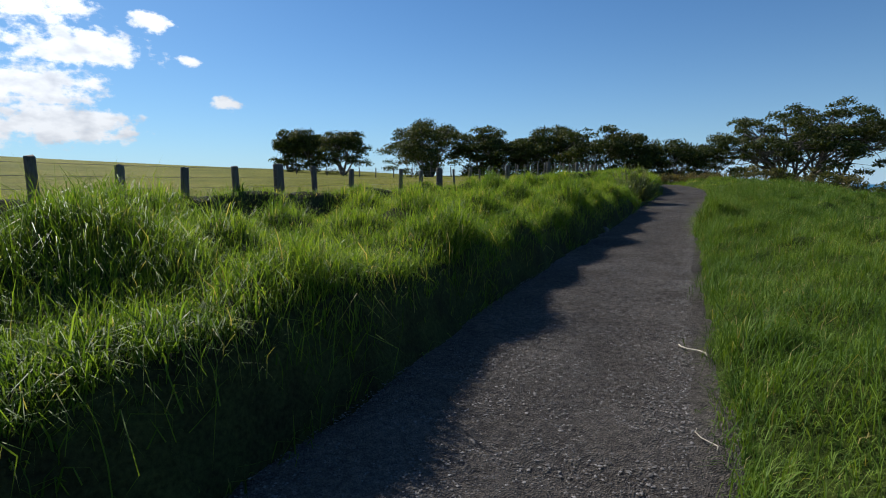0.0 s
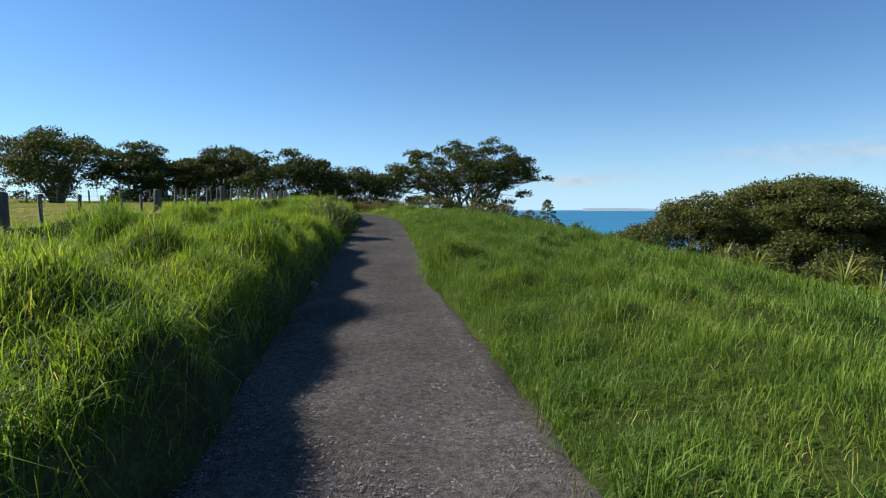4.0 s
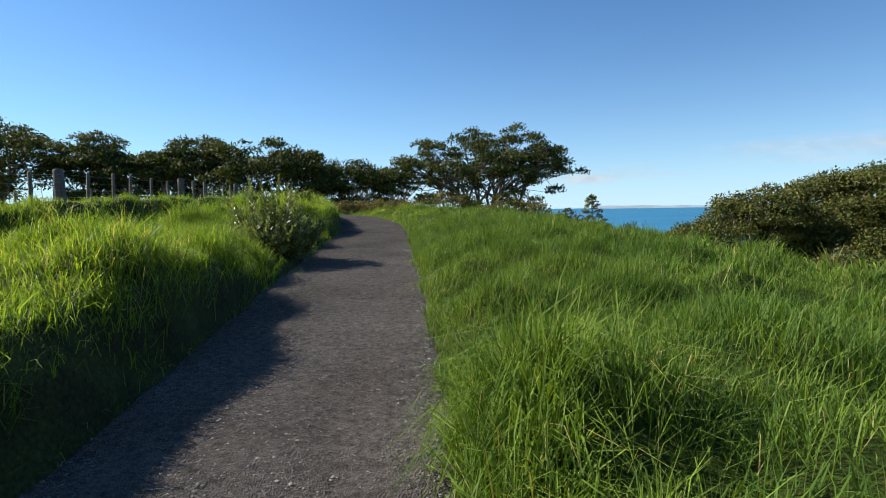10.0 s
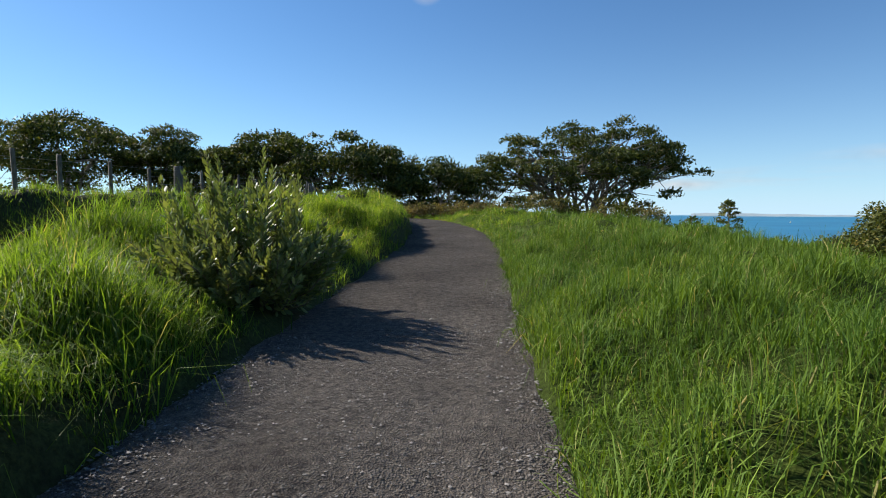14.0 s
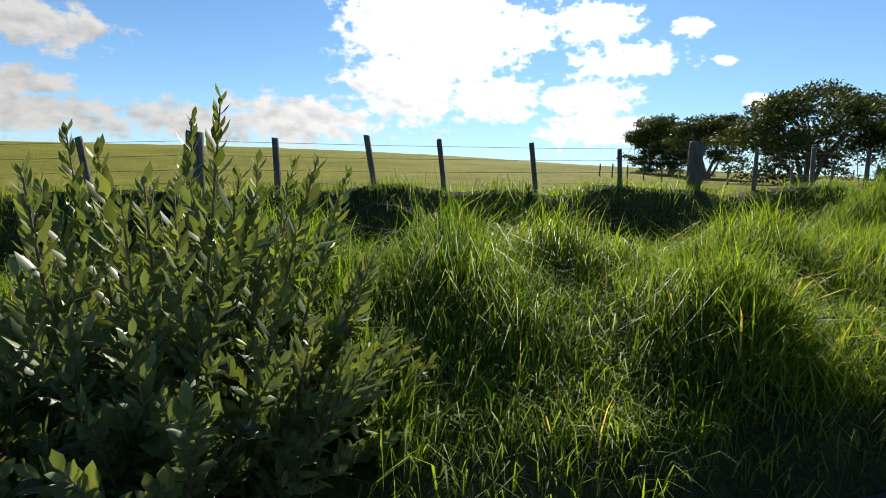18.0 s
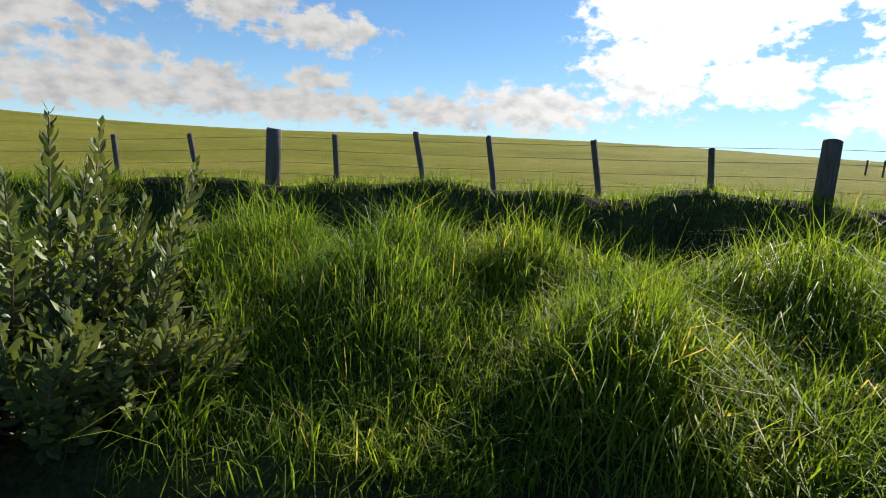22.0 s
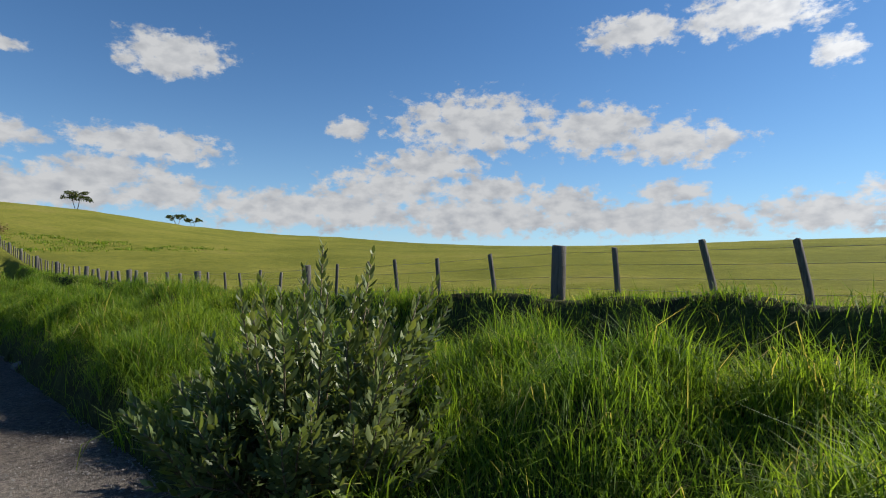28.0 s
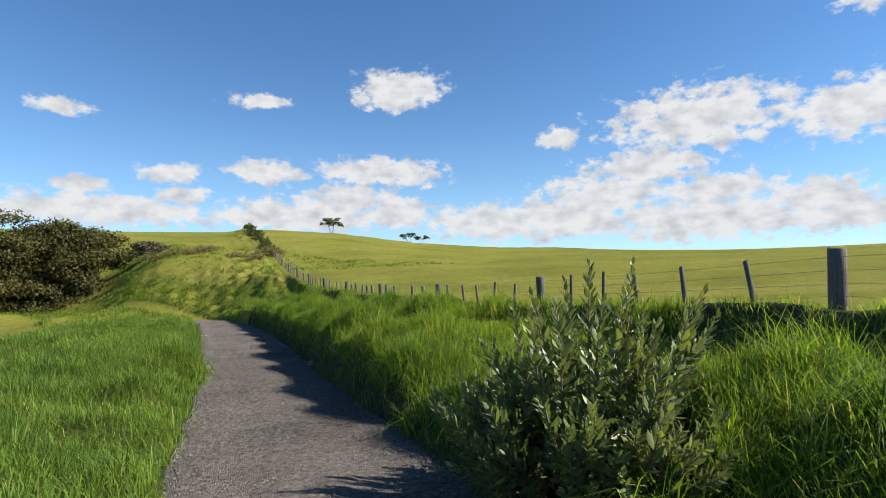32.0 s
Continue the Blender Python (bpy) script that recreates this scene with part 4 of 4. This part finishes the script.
def build_bush():
    r = np.random.default_rng(33)
    bx, by = -1.15, 24.32
    root = tagged(new("bush"), "upright leafy bush with grey-green oval leaves beside the path", "bush")
    root.matrix_basis = pose(bx, by, float(path_z(by)) + 0.12)
    tall = [(0.3, 0.6, 1.4), (-0.95, 0.3, 1.22), (0.45, 0.35, 1.34), (-0.3, -0.6, 1.34), (-0.42, 0.05, 1.6), (-0.1, -0.35, 1.48), (0.12, 0.25, 1.62), (-0.6, 0.5, 1.4), (0.35, -0.1, 1.4), (-0.25, 0.75, 1.36), (-0.75, -0.2, 1.3)]
    for i in range(150):
        if i < len(tall):
            tx, ty, tz = tall[i]
        else:
            a, q = r.uniform(0, 6.28), math.sqrt(r.uniform(0.02, 1))
            tx, ty = math.cos(a) * q * 0.98, math.sin(a) * q * 1.04
            tz = (1.4 - 0.72 * q ** 2.4) * r.uniform(0.55, 1.05)
            if i > 76:
                tx, ty = math.cos(a) * r.uniform(0.75, 1.12), math.sin(a) * r.uniform(0.75, 1.12)
                tz = r.uniform(0.25, 0.75)
        p0 = Vector((tx * 0.18 + r.normal(scale=0.05), ty * 0.18 + r.normal(scale=0.05), -0.08))
        e = Vector((tx, ty, tz))
        m1 = p0.lerp(e, 0.4) + Vector((tx * 0.12, ty * 0.12, -0.02)) + Vector(r.normal(scale=0.025, size=3))
        m2 = p0.lerp(e, 0.72) + Vector((tx * 0.07, ty * 0.07, 0)) + Vector(r.normal(scale=0.02, size=3))
        v, t = tube([p0, m1, m2, e], [0.011, 0.008, 0.006, 0.003], 5)
        stem = under("stem", mesh_of("stem", v, t, M_STEM, True), root)
        leaves = shoot_leaves([m1 * 0.6 + p0 * 0.4, m1, m2, e], 0.08, 0.017, 0.105, r)
        for b in range(3):
            q0 = m1.lerp(m2, r.uniform(0, 1)) if b else m1
            a2 = r.uniform(0, 6.28)
            q1 = q0 + Vector((math.cos(a2) * 0.16, math.sin(a2) * 0.16, r.uniform(0.1, 0.26)))
            leaves += shoot_leaves([q0, q0.lerp(q1, 0.5) + Vector((0, 0, 0.02)), q1], 0.1, 0.018, 0.088, r)
        v, t = joined(leaves)
        leaf = under("foliage", mesh_of("foliage", v, t, M_BUSH, True), stem)


build_bush()


# ---- grass ----
def blades(x, y, length, width, lean_az, lean, droop, fine, r):
    """Bent tapering blades rooted on the ground: arrays in, vertices and triangles out."""
    n = len(x)
    z = ground(x, y) - 0.02
    on_path = np.abs(x - centre(y)) < HALF + 0.02
    z = np.where(on_path, path_z(y) - 0.01, z)
    ts = np.array([0.0, 0.4, 0.75, 1.0]) if fine else np.array([0.0, 0.55, 1.0])
    ww = np.array([0.9, 1.0, 0.62, 0.0]) if fine else np.array([1.0, 0.75, 0.0])
    face = lean_az + r.uniform(-1.2, 1.2, n) + math.pi / 2
    ca, sa, cf, sf = np.cos(lean_az), np.sin(lean_az), np.cos(face), np.sin(face)
    rows = []
    for t, w in zip(ts, ww):
        ang = lean * t + droop * t * t
        d, h = length * t * np.sin(ang), length * t * np.cos(ang * 0.92)
        px, py, pz = x + ca * d, y + sa * d, z + h
        if w > 0:
            rows.append(np.stack([px - cf * width * w / 2, py - sf * width * w / 2, pz], 1))
            rows.append(np.stack([px + cf * width * w / 2, py + sf * width * w / 2, pz], 1))
        else:
            rows.append(np.stack([px, py, pz], 1))
    k = len(rows)
    v = np.stack(rows, 1).reshape(-1, 3)
    b = np.arange(n) * k
    if fine:
        t = [(0, 1, 3), (0, 3, 2), (2, 3, 5), (2, 5, 4), (4, 5, 6)]
    else:
        t = [(0, 1, 3), (0, 3, 2), (2, 3, 4)]
    tri = np.stack([np.stack([b + i for i in q], 1) for q in t], 1).reshape(-1, 3)
    return v, tri


def tufted(n, y0, y1, s0, s1, side, r, spread, tuft=26, bias=1.0):
    """Places in a band along the path, gathered in tufts; gives also each one's tuft number and its way outwards."""
    m = max(n // tuft, 1)
    ty = r.uniform(y0, y1, m)
    ts = s0 + (s1 - s0) * r.uniform(0, 1, m) ** bias
    tx = centre(ty) + side * (HALF + ts)
    k = r.integers(0, m, n)
    ox, oy = r.normal(scale=spread, size=n), r.normal(scale=spread, size=n)
    return tx[k] + ox, ty[k] + oy, k, np.arctan2(oy, ox), m


def grass_band(label, n, y0, y1, s0, s1, side, length, width, seed, mat, spread=0.1, tuft=26, fine=True, wild=1.0, bias=1.0, name="grass"):
    r = np.random.default_rng(seed)
    x, y, k, out, m = tufted(n, y0, y1, s0, s1, side, r, spread, tuft, bias)
    u = x - centre(y)
    ragged = 0.09 * lumps(x, y, 0.6, 31) - np.where(x < centre(y), 0.12 * lumps(0 * y, y, 1.2, 33), 0)
    clear = np.where(u > 0, u > edge_right(y) + ragged, -u > HALF - 0.03 + ragged)
    clear &= np.hypot(x + 1.15, (y - 24.32) * 0.9) > 0.78
    if side < 0:
        clear &= (-u - HALF > 0.26) | (r.uniform(0, 1, n) < 0.2) | (y < -8) | (y > 36)
    if side < 0 and s1 < 4.2:
        clear &= (-u - HALF < 2.8 + 0.3 * lumps(0 * y, y, 1.3, 77)) | (r.uniform(0, 1, n) < np.where(y < 18, 0.85 - 0.01 * np.maximum(y, 0), 0.8)) | (y < -10)
    x, y, k, out = x[clear], y[clear], k[clear], out[clear]
    n = len(x)
    rise, away = tussocks(x, y, 1.5, 3.0, BANK_MOUNDS) if side < 0 else tussocks(x, y, 1.3, 8.0, FIELD_MOUNDS)
    tall = r.uniform(0.45, 1.45, m)[k] * (0.5 + 0.7 * np.minimum(rise, 1.2))
    l = length * tall * r.uniform(0.55, 1.25, n)
    drift = 0.9 * lumps(x, y, 2.5, 51) + 0.3
    pick = r.uniform(0, 1, n)
    az = np.where(pick < 0.4, out, np.where(pick < 0.62, away + r.normal(scale=0.7, size=n), drift + r.normal(scale=1.3, size=n)))
    lean = np.abs(r.normal(scale=0.34, size=n)) * wild
    droop = np.abs(r.normal(scale=1.15, size=n)) * wild
    v, t = blades(x, y, l, width * r.uniform(0.6, 1.25, n), az, lean, droop, fine, r)
    ob = new(name, mesh_of(name, v, t, mat))
    tagged(ob, label, "grass", kind="stuff")
    return ob


LONG = "long lush uncut grass on the bank beside the path"
FIELD = "long green meadow grass on the seaward side of the path"
# bank below the fence, thickest where the walk ends
grass_band(LONG, 112000, 20.5, 33, -0.05, 3.5, -1, 0.37, 0.0085, 1, M_GRASS, 0.1, 34, fine=False, wild=1.1)
grass_band(LONG, 175000, -3, 20.5, -0.05, 3.5, -1, 0.33, 0.0085, 2, M_GRASS, 0.11, 34, fine=False, wild=1.1)
grass_band(LONG, 20000, 33, 50, -0.05, 3.6, -1, 0.38, 0.013, 3, M_GRASS, 0.12, 26, fine=False)
grass_band(LONG, 24000, -34, -3, -0.05, 4.4, -1, 0.38, 0.02, 4, M_GRASS, 0.14, 24, fine=False)
# overhanging fringe at the foot of the bank
grass_band(LONG, 13000, -3, 34, 0.1, 0.6, -1, 0.42, 0.010, 5, M_GRASS, 0.07, 22, wild=1.5)
# fence line and paddock
grass_band("grass tufts along the fence", 34000, 10, 38, 2.95, 4.9, -1, 0.24, 0.009, 6, M_GRASS, 0.09, 24, fine=False)
grass_band("grass tufts along the fence", 14000, -14, 10, 3.55, 4.9, -1, 0.24, 0.010, 7, M_GRASS, 0.1, 24, fine=False)
grass_band("short grazed paddock grass", 32000, -4, 52, 4.6, 16, -1, 0.085, 0.012, 8, M_FIELD, 0.14, 20, fine=False, bias=1.5)
# seaward verge and meadow
grass_band(FIELD, 125000, -3, 30, -0.05, 2.6, 1, 0.29, 0.007, 9, M_MEADOW_SHADED, 0.1, 30, fine=False)
grass_band(FIELD, 80000, -3, 30, 2.4, 6.0, 1, 0.30, 0.010, 18, M_MEADOW_SHADED, 0.12, 30, fine=False)
grass_band(FIELD, 14000, -3, 34, -0.6, 0.4, 1, 0.34, 0.009, 10, M_MEADOW_SHADED, 0.07, 22, wild=1.5)
grass_band(FIELD, 44000, -6, 44, 5.5, 14, 1, 0.33, 0.022, 11, M_MEADOW_SHADED, 0.16, 26, fine=False)
grass_band(FIELD, 22000, 30, 54, -0.05, 6.0, 1, 0.36, 0.016, 12, M_MEADOW_SHADED, 0.14, 26, fine=False)
grass_band(FIELD, 28000, 0, 56, 14, 30, 1, 0.34, 0.045, 13, M_MEADOW_SHADED, 0.25, 22, fine=False)
grass_band(FIELD, 20000, -32, -3, -0.05, 9, 1, 0.4, 0.026, 14, M_GRASS, 0.18, 24, fine=False)
grass_band("bright yellow-green verge grass at the bend of the path", 9000, 35, 51, -0.05, 2.4, 1, 0.24, 0.014, 17, M_GRASS, 0.12, 26, fine=False)
grass_band(FIELD, 7500, 14.4, 17.4, -0.34, 0.35, 1, 0.31, 0.009, 19, M_MEADOW_SHADED, 0.08, 24, fine=False, wild=1.2)
# rough slope behind
grass_band("rough tufted grass on the slope", 26000, -62, -24, -30, 14, 1, 0.36, 0.06, 15, M_GRASS, 0.35, 22, fine=False)
grass_band("rough tufted grass on the slope", 12000, -70, -22, -10, 5, -1, 0.36, 0.06, 16, M_GRASS, 0.35, 22, fine=False)


# ---- stones and litter on the path ----
def pebbles(n, y0, y1, size, seed, label, edges=0.0):
    r = np.random.default_rng(seed)
    y = r.uniform(y0, y1, n)
    u = r.uniform(-1.17, 1.17, n)
    if edges:
        u = np.sign(u) * (1.17 - np.abs(r.normal(scale=0.18, size=n)))
    x = centre(y) + u
    z = path_z(y) + 0.03 * (1 - (u / 1.25) ** 2) - 0.02 * np.exp(-((np.abs(u) - 0.5) / 0.2) ** 2) - np.clip(np.abs(u) - 1.13, 0, 1) * 0.2
    d = np.array([(1, 0, 0), (0, 1, 0), (-1, 0, 0), (0, -1, 0), (0.1, 0.1, 0.8), (0, 0, -0.7)], float)
    s = np.minimum(size * r.lognormal(0, 0.35, n), size * 1.7)
    a = r.uniform(0, 6.28, n)
    v = np.repeat(d[None], n, 0) * r.uniform(0.65, 1.2, (n, 6, 1)) * np.stack([s, s * r.uniform(0.6, 1, n), s * r.uniform(0.45, 0.8, n)], 1)[:, None, :]
    c, q = np.cos(a)[:, None], np.sin(a)[:, None]
    v = np.stack([v[..., 0] * c - v[..., 1] * q, v[..., 0] * q + v[..., 1] * c, v[..., 2]], -1) + np.stack([x, y, z + s * 0.2], 1)[:, None, :]
    f = np.array([(0, 1, 4), (1, 2, 4), (2, 3, 4), (3, 0, 4)])
    t = (f[None] + (np.arange(n) * 6)[:, None, None]).reshape(-1, 3)
    ob = new("gravel", mesh_of("gravel", v.reshape(-1, 3), t, M_STONE))
    tagged(ob, label, "gravel", kind="stuff")


pebbles(21000, -3, 24, 0.0075, 71, "loose grey gravel chips on the path")
pebbles(11000, -1, 10, 0.0085, 74, "coarse loose stones on the path")
pebbles(2600, -3, 26, 0.0105, 72, "larger loose stones on the path")
pebbles(9000, -3, 26, 0.010, 73, "loose gravel gathered along the path edge", 1.0)


def twig(x, y, az, length, rad, seed, label):
    r = random.Random(seed)
    z = float(path_z(y)) + 0.03
    pts = []
    for i in range(6):
        f = i / 5 - 0.5
        pts.append((math.cos(az) * f * length - math.sin(az) * 0.05 * math.sin(f * 5), math.sin(az) * f * length + math.cos(az) * 0.05 * math.sin(f * 5), r.uniform(0, 0.012)))
    v, t = tube(pts, [rad * 0.5, rad, rad, rad, rad * 0.8, rad * 0.4], 6)
    ob = new("stick", mesh_of("stick", v, t, M_STRAW, True))
    ob.matrix_basis = pose(x, y, z)
    tagged(ob, label, "stick")


twig(1.68, 4.75, 2.15, 0.36, 0.010, 1, "pale bare curved stick lying on the gravel")
twig(1.8, 3.0, 1.75, 0.3, 0.004, 2, "thin dry stalk lying at the path edge")
twig(1.72, 2.2, 1.2, 0.2, 0.004, 3, "thin dry stalk lying at the path edge")


# ---- edge rock, ships ----
def rock(x, y, z, size, seed, label):
    bm = bmesh.new()
    bmesh.ops.create_icosphere(bm, subdivisions=3, radius=1.0)
    r = random.Random(seed)
    cuts = [(Vector((r.gauss(0, 1), r.gauss(0, 1), r.gauss(0, 1))).normalized(), r.uniform(0.6, 0.85)) for _ in range(9)]
    for v in bm.verts:
        for n, d in cuts:
            over = v.co.dot(n) - d
            if over > 0:
                v.co -= n * over * 0.85
        v.co = Vector((v.co.x * size[0], v.co.y * size[1], v.co.z * size[2])) * (1 + 0.04 * math.sin(v.co.x * 9 + v.co.y * 13))
    me = bpy.data.meshes.new("rock")
    bm.to_mesh(me)
    bm.free()
    me.materials.append(M_STONE)
    ob = new("rock", me)
    ob.matrix_basis = pose(x, y, z, 0, 8, r.uniform(0, 90))
    tagged(ob, label, "rock")


rock(-0.82, 14.8, float(path_z(14.8)) + 0.05, (0.19, 0.13, 0.1), 3, "pale weathered rock at the grassy edge of the path")


def hull(length, beam, depth):
    """A ship's hull with a raked bow, keel at z 0."""
    bm = bmesh.new()
    rows = []
    for f in (-0.5, -0.42, 0.0, 0.35, 0.5):
        w = beam / 2 * (0.8 if f < -0.45 else 1.0 if f < 0.3 else 0.7 if f < 0.4 else 0.04)
        sheer = depth * (1.0 + (0.35 if f > 0.3 else 0.0))
        rows.append([bm.verts.new((f * length * (1.0 if z else 0.94), sgn * w * (1.0 if z else 0.6), z * sheer)) for sgn, z in ((-1, 1), (-1, 0), (1, 0), (1, 1))])
    for a, b in zip(rows[:-1], rows[1:]):
        for i in range(4):
            bm.faces.new((a[i], a[(i + 1) % 4], b[(i + 1) % 4], b[i]))
    bm.faces.new(rows[0])
    bm.faces.new(rows[-1][::-1])
    me = bpy.data.meshes.new("hull")
    bm.to_mesh(me)
    bm.free()
    return me


def block(name, size, at, mat, parent):
    bm = bmesh.new()
    bmesh.ops.create_cube(bm, size=1.0)
    for v in bm.verts:
        v.co = Vector((v.co.x * size[0] * (0.94 if v.co.z > 0 else 1.0), v.co.y * size[1], v.co.z * size[2])) + Vector(at)
    me = bpy.data.meshes.new(name)
    bm.to_mesh(me)
    bm.free()
    me.materials.append(mat)
    return under(name, me, parent)


def vessel(az, dist, length, tall, seed, name, label, turn):
    a = radians(az)
    root = tagged(new(name), label, name)
    root.matrix_basis = pose(HUB[0] - math.sin(a) * dist, 10 + math.cos(a) * dist, -32.5, 0, 0, turn)
    me = hull(length, length * 0.2, tall * 0.36)
    me.materials.append(M_HULL)
    under("hull", me, root)
    block("cabin", (length * 0.62, length * 0.15, tall * 0.3), (-length * 0.06, 0, tall * 0.5), M_CREAM, root)
    block("deck_house", (length * 0.4, length * 0.12, tall * 0.2), (-length * 0.04, 0, tall * 0.75), M_CREAM, root)
    block("funnel", (length * 0.07, length * 0.06, tall * 0.25), (-length * 0.16, 0, tall * 0.95), M_HULL, root)


def b_paint(lo, hi):
    def build(nt, out):
        n = noise_at(nt, 0.3, 4)
        c = ramp(nt, n.outputs[0], [(0.3, lo), (0.7, hi)])
        p = node(nt, "BsdfPrincipled", Roughness=0.5)
        nt.links.new(c.outputs[0], p.inputs["Base Color"])
        nt.links.new(p.outputs[0], out.inputs[0])
    return build


M_HULL = material("ship_hull_paint", b_paint((0.20, 0.21, 0.22), (0.28, 0.27, 0.26)))
M_CREAM = material("ship_cabin_paint", b_paint((0.62, 0.56, 0.42), (0.74, 0.68, 0.54)))
vessel(-60.7, 2600, 75, 26, 1, "ship", "small cream ship far out on the sea", 20)
vessel(-29.0, 1900, 14, 6, 2, "boat", "tiny pale boat far out on the sea", 70)
mound(25.6, 24.2, 2.8, 4.8, 410, "large rounded olive shrub at the field edge", M_OLIVE, per=110, size=0.11, lobes=12)


def stump(x, y, h, rad, seed):
    r = random.Random(seed)
    z = float(ground(x, y))
    n = 14
    pts = [(0, 0, -0.2), (0.01, 0, h * 0.3), (0.02, 0.01, h * 0.7), (0.03, 0.02, h)]
    v, t = tube(pts, [rad * 1.25, rad * 1.05, rad, rad * 0.85], n)
    for k in range(4):
        for i in range(n):
            f = 1 + 0.14 * math.sin(i * 2.7 + seed) + r.uniform(-0.05, 0.05)
            v[k * n + i, 0] *= f
            v[k * n + i, 1] *= f
    v[-n:, 2] += np.array([r.uniform(-0.05, 0.06) for _ in range(n)])
    ob = new("stump", mesh_of("stump", v, t, M_POST))
    ob.matrix_basis = pose(x, y, z, 4, -5, 0)
    tagged(ob, "old grey broken wooden stump standing in the grass bank", "stump")


stump(-2.12, 32.3, 0.2, 0.13, 6)
mound(-1.75, 32.75, 0.5, 0.9, 420, "small dark shrub beside the old stump", M_TREE, per=420, size=0.05, lobes=8)
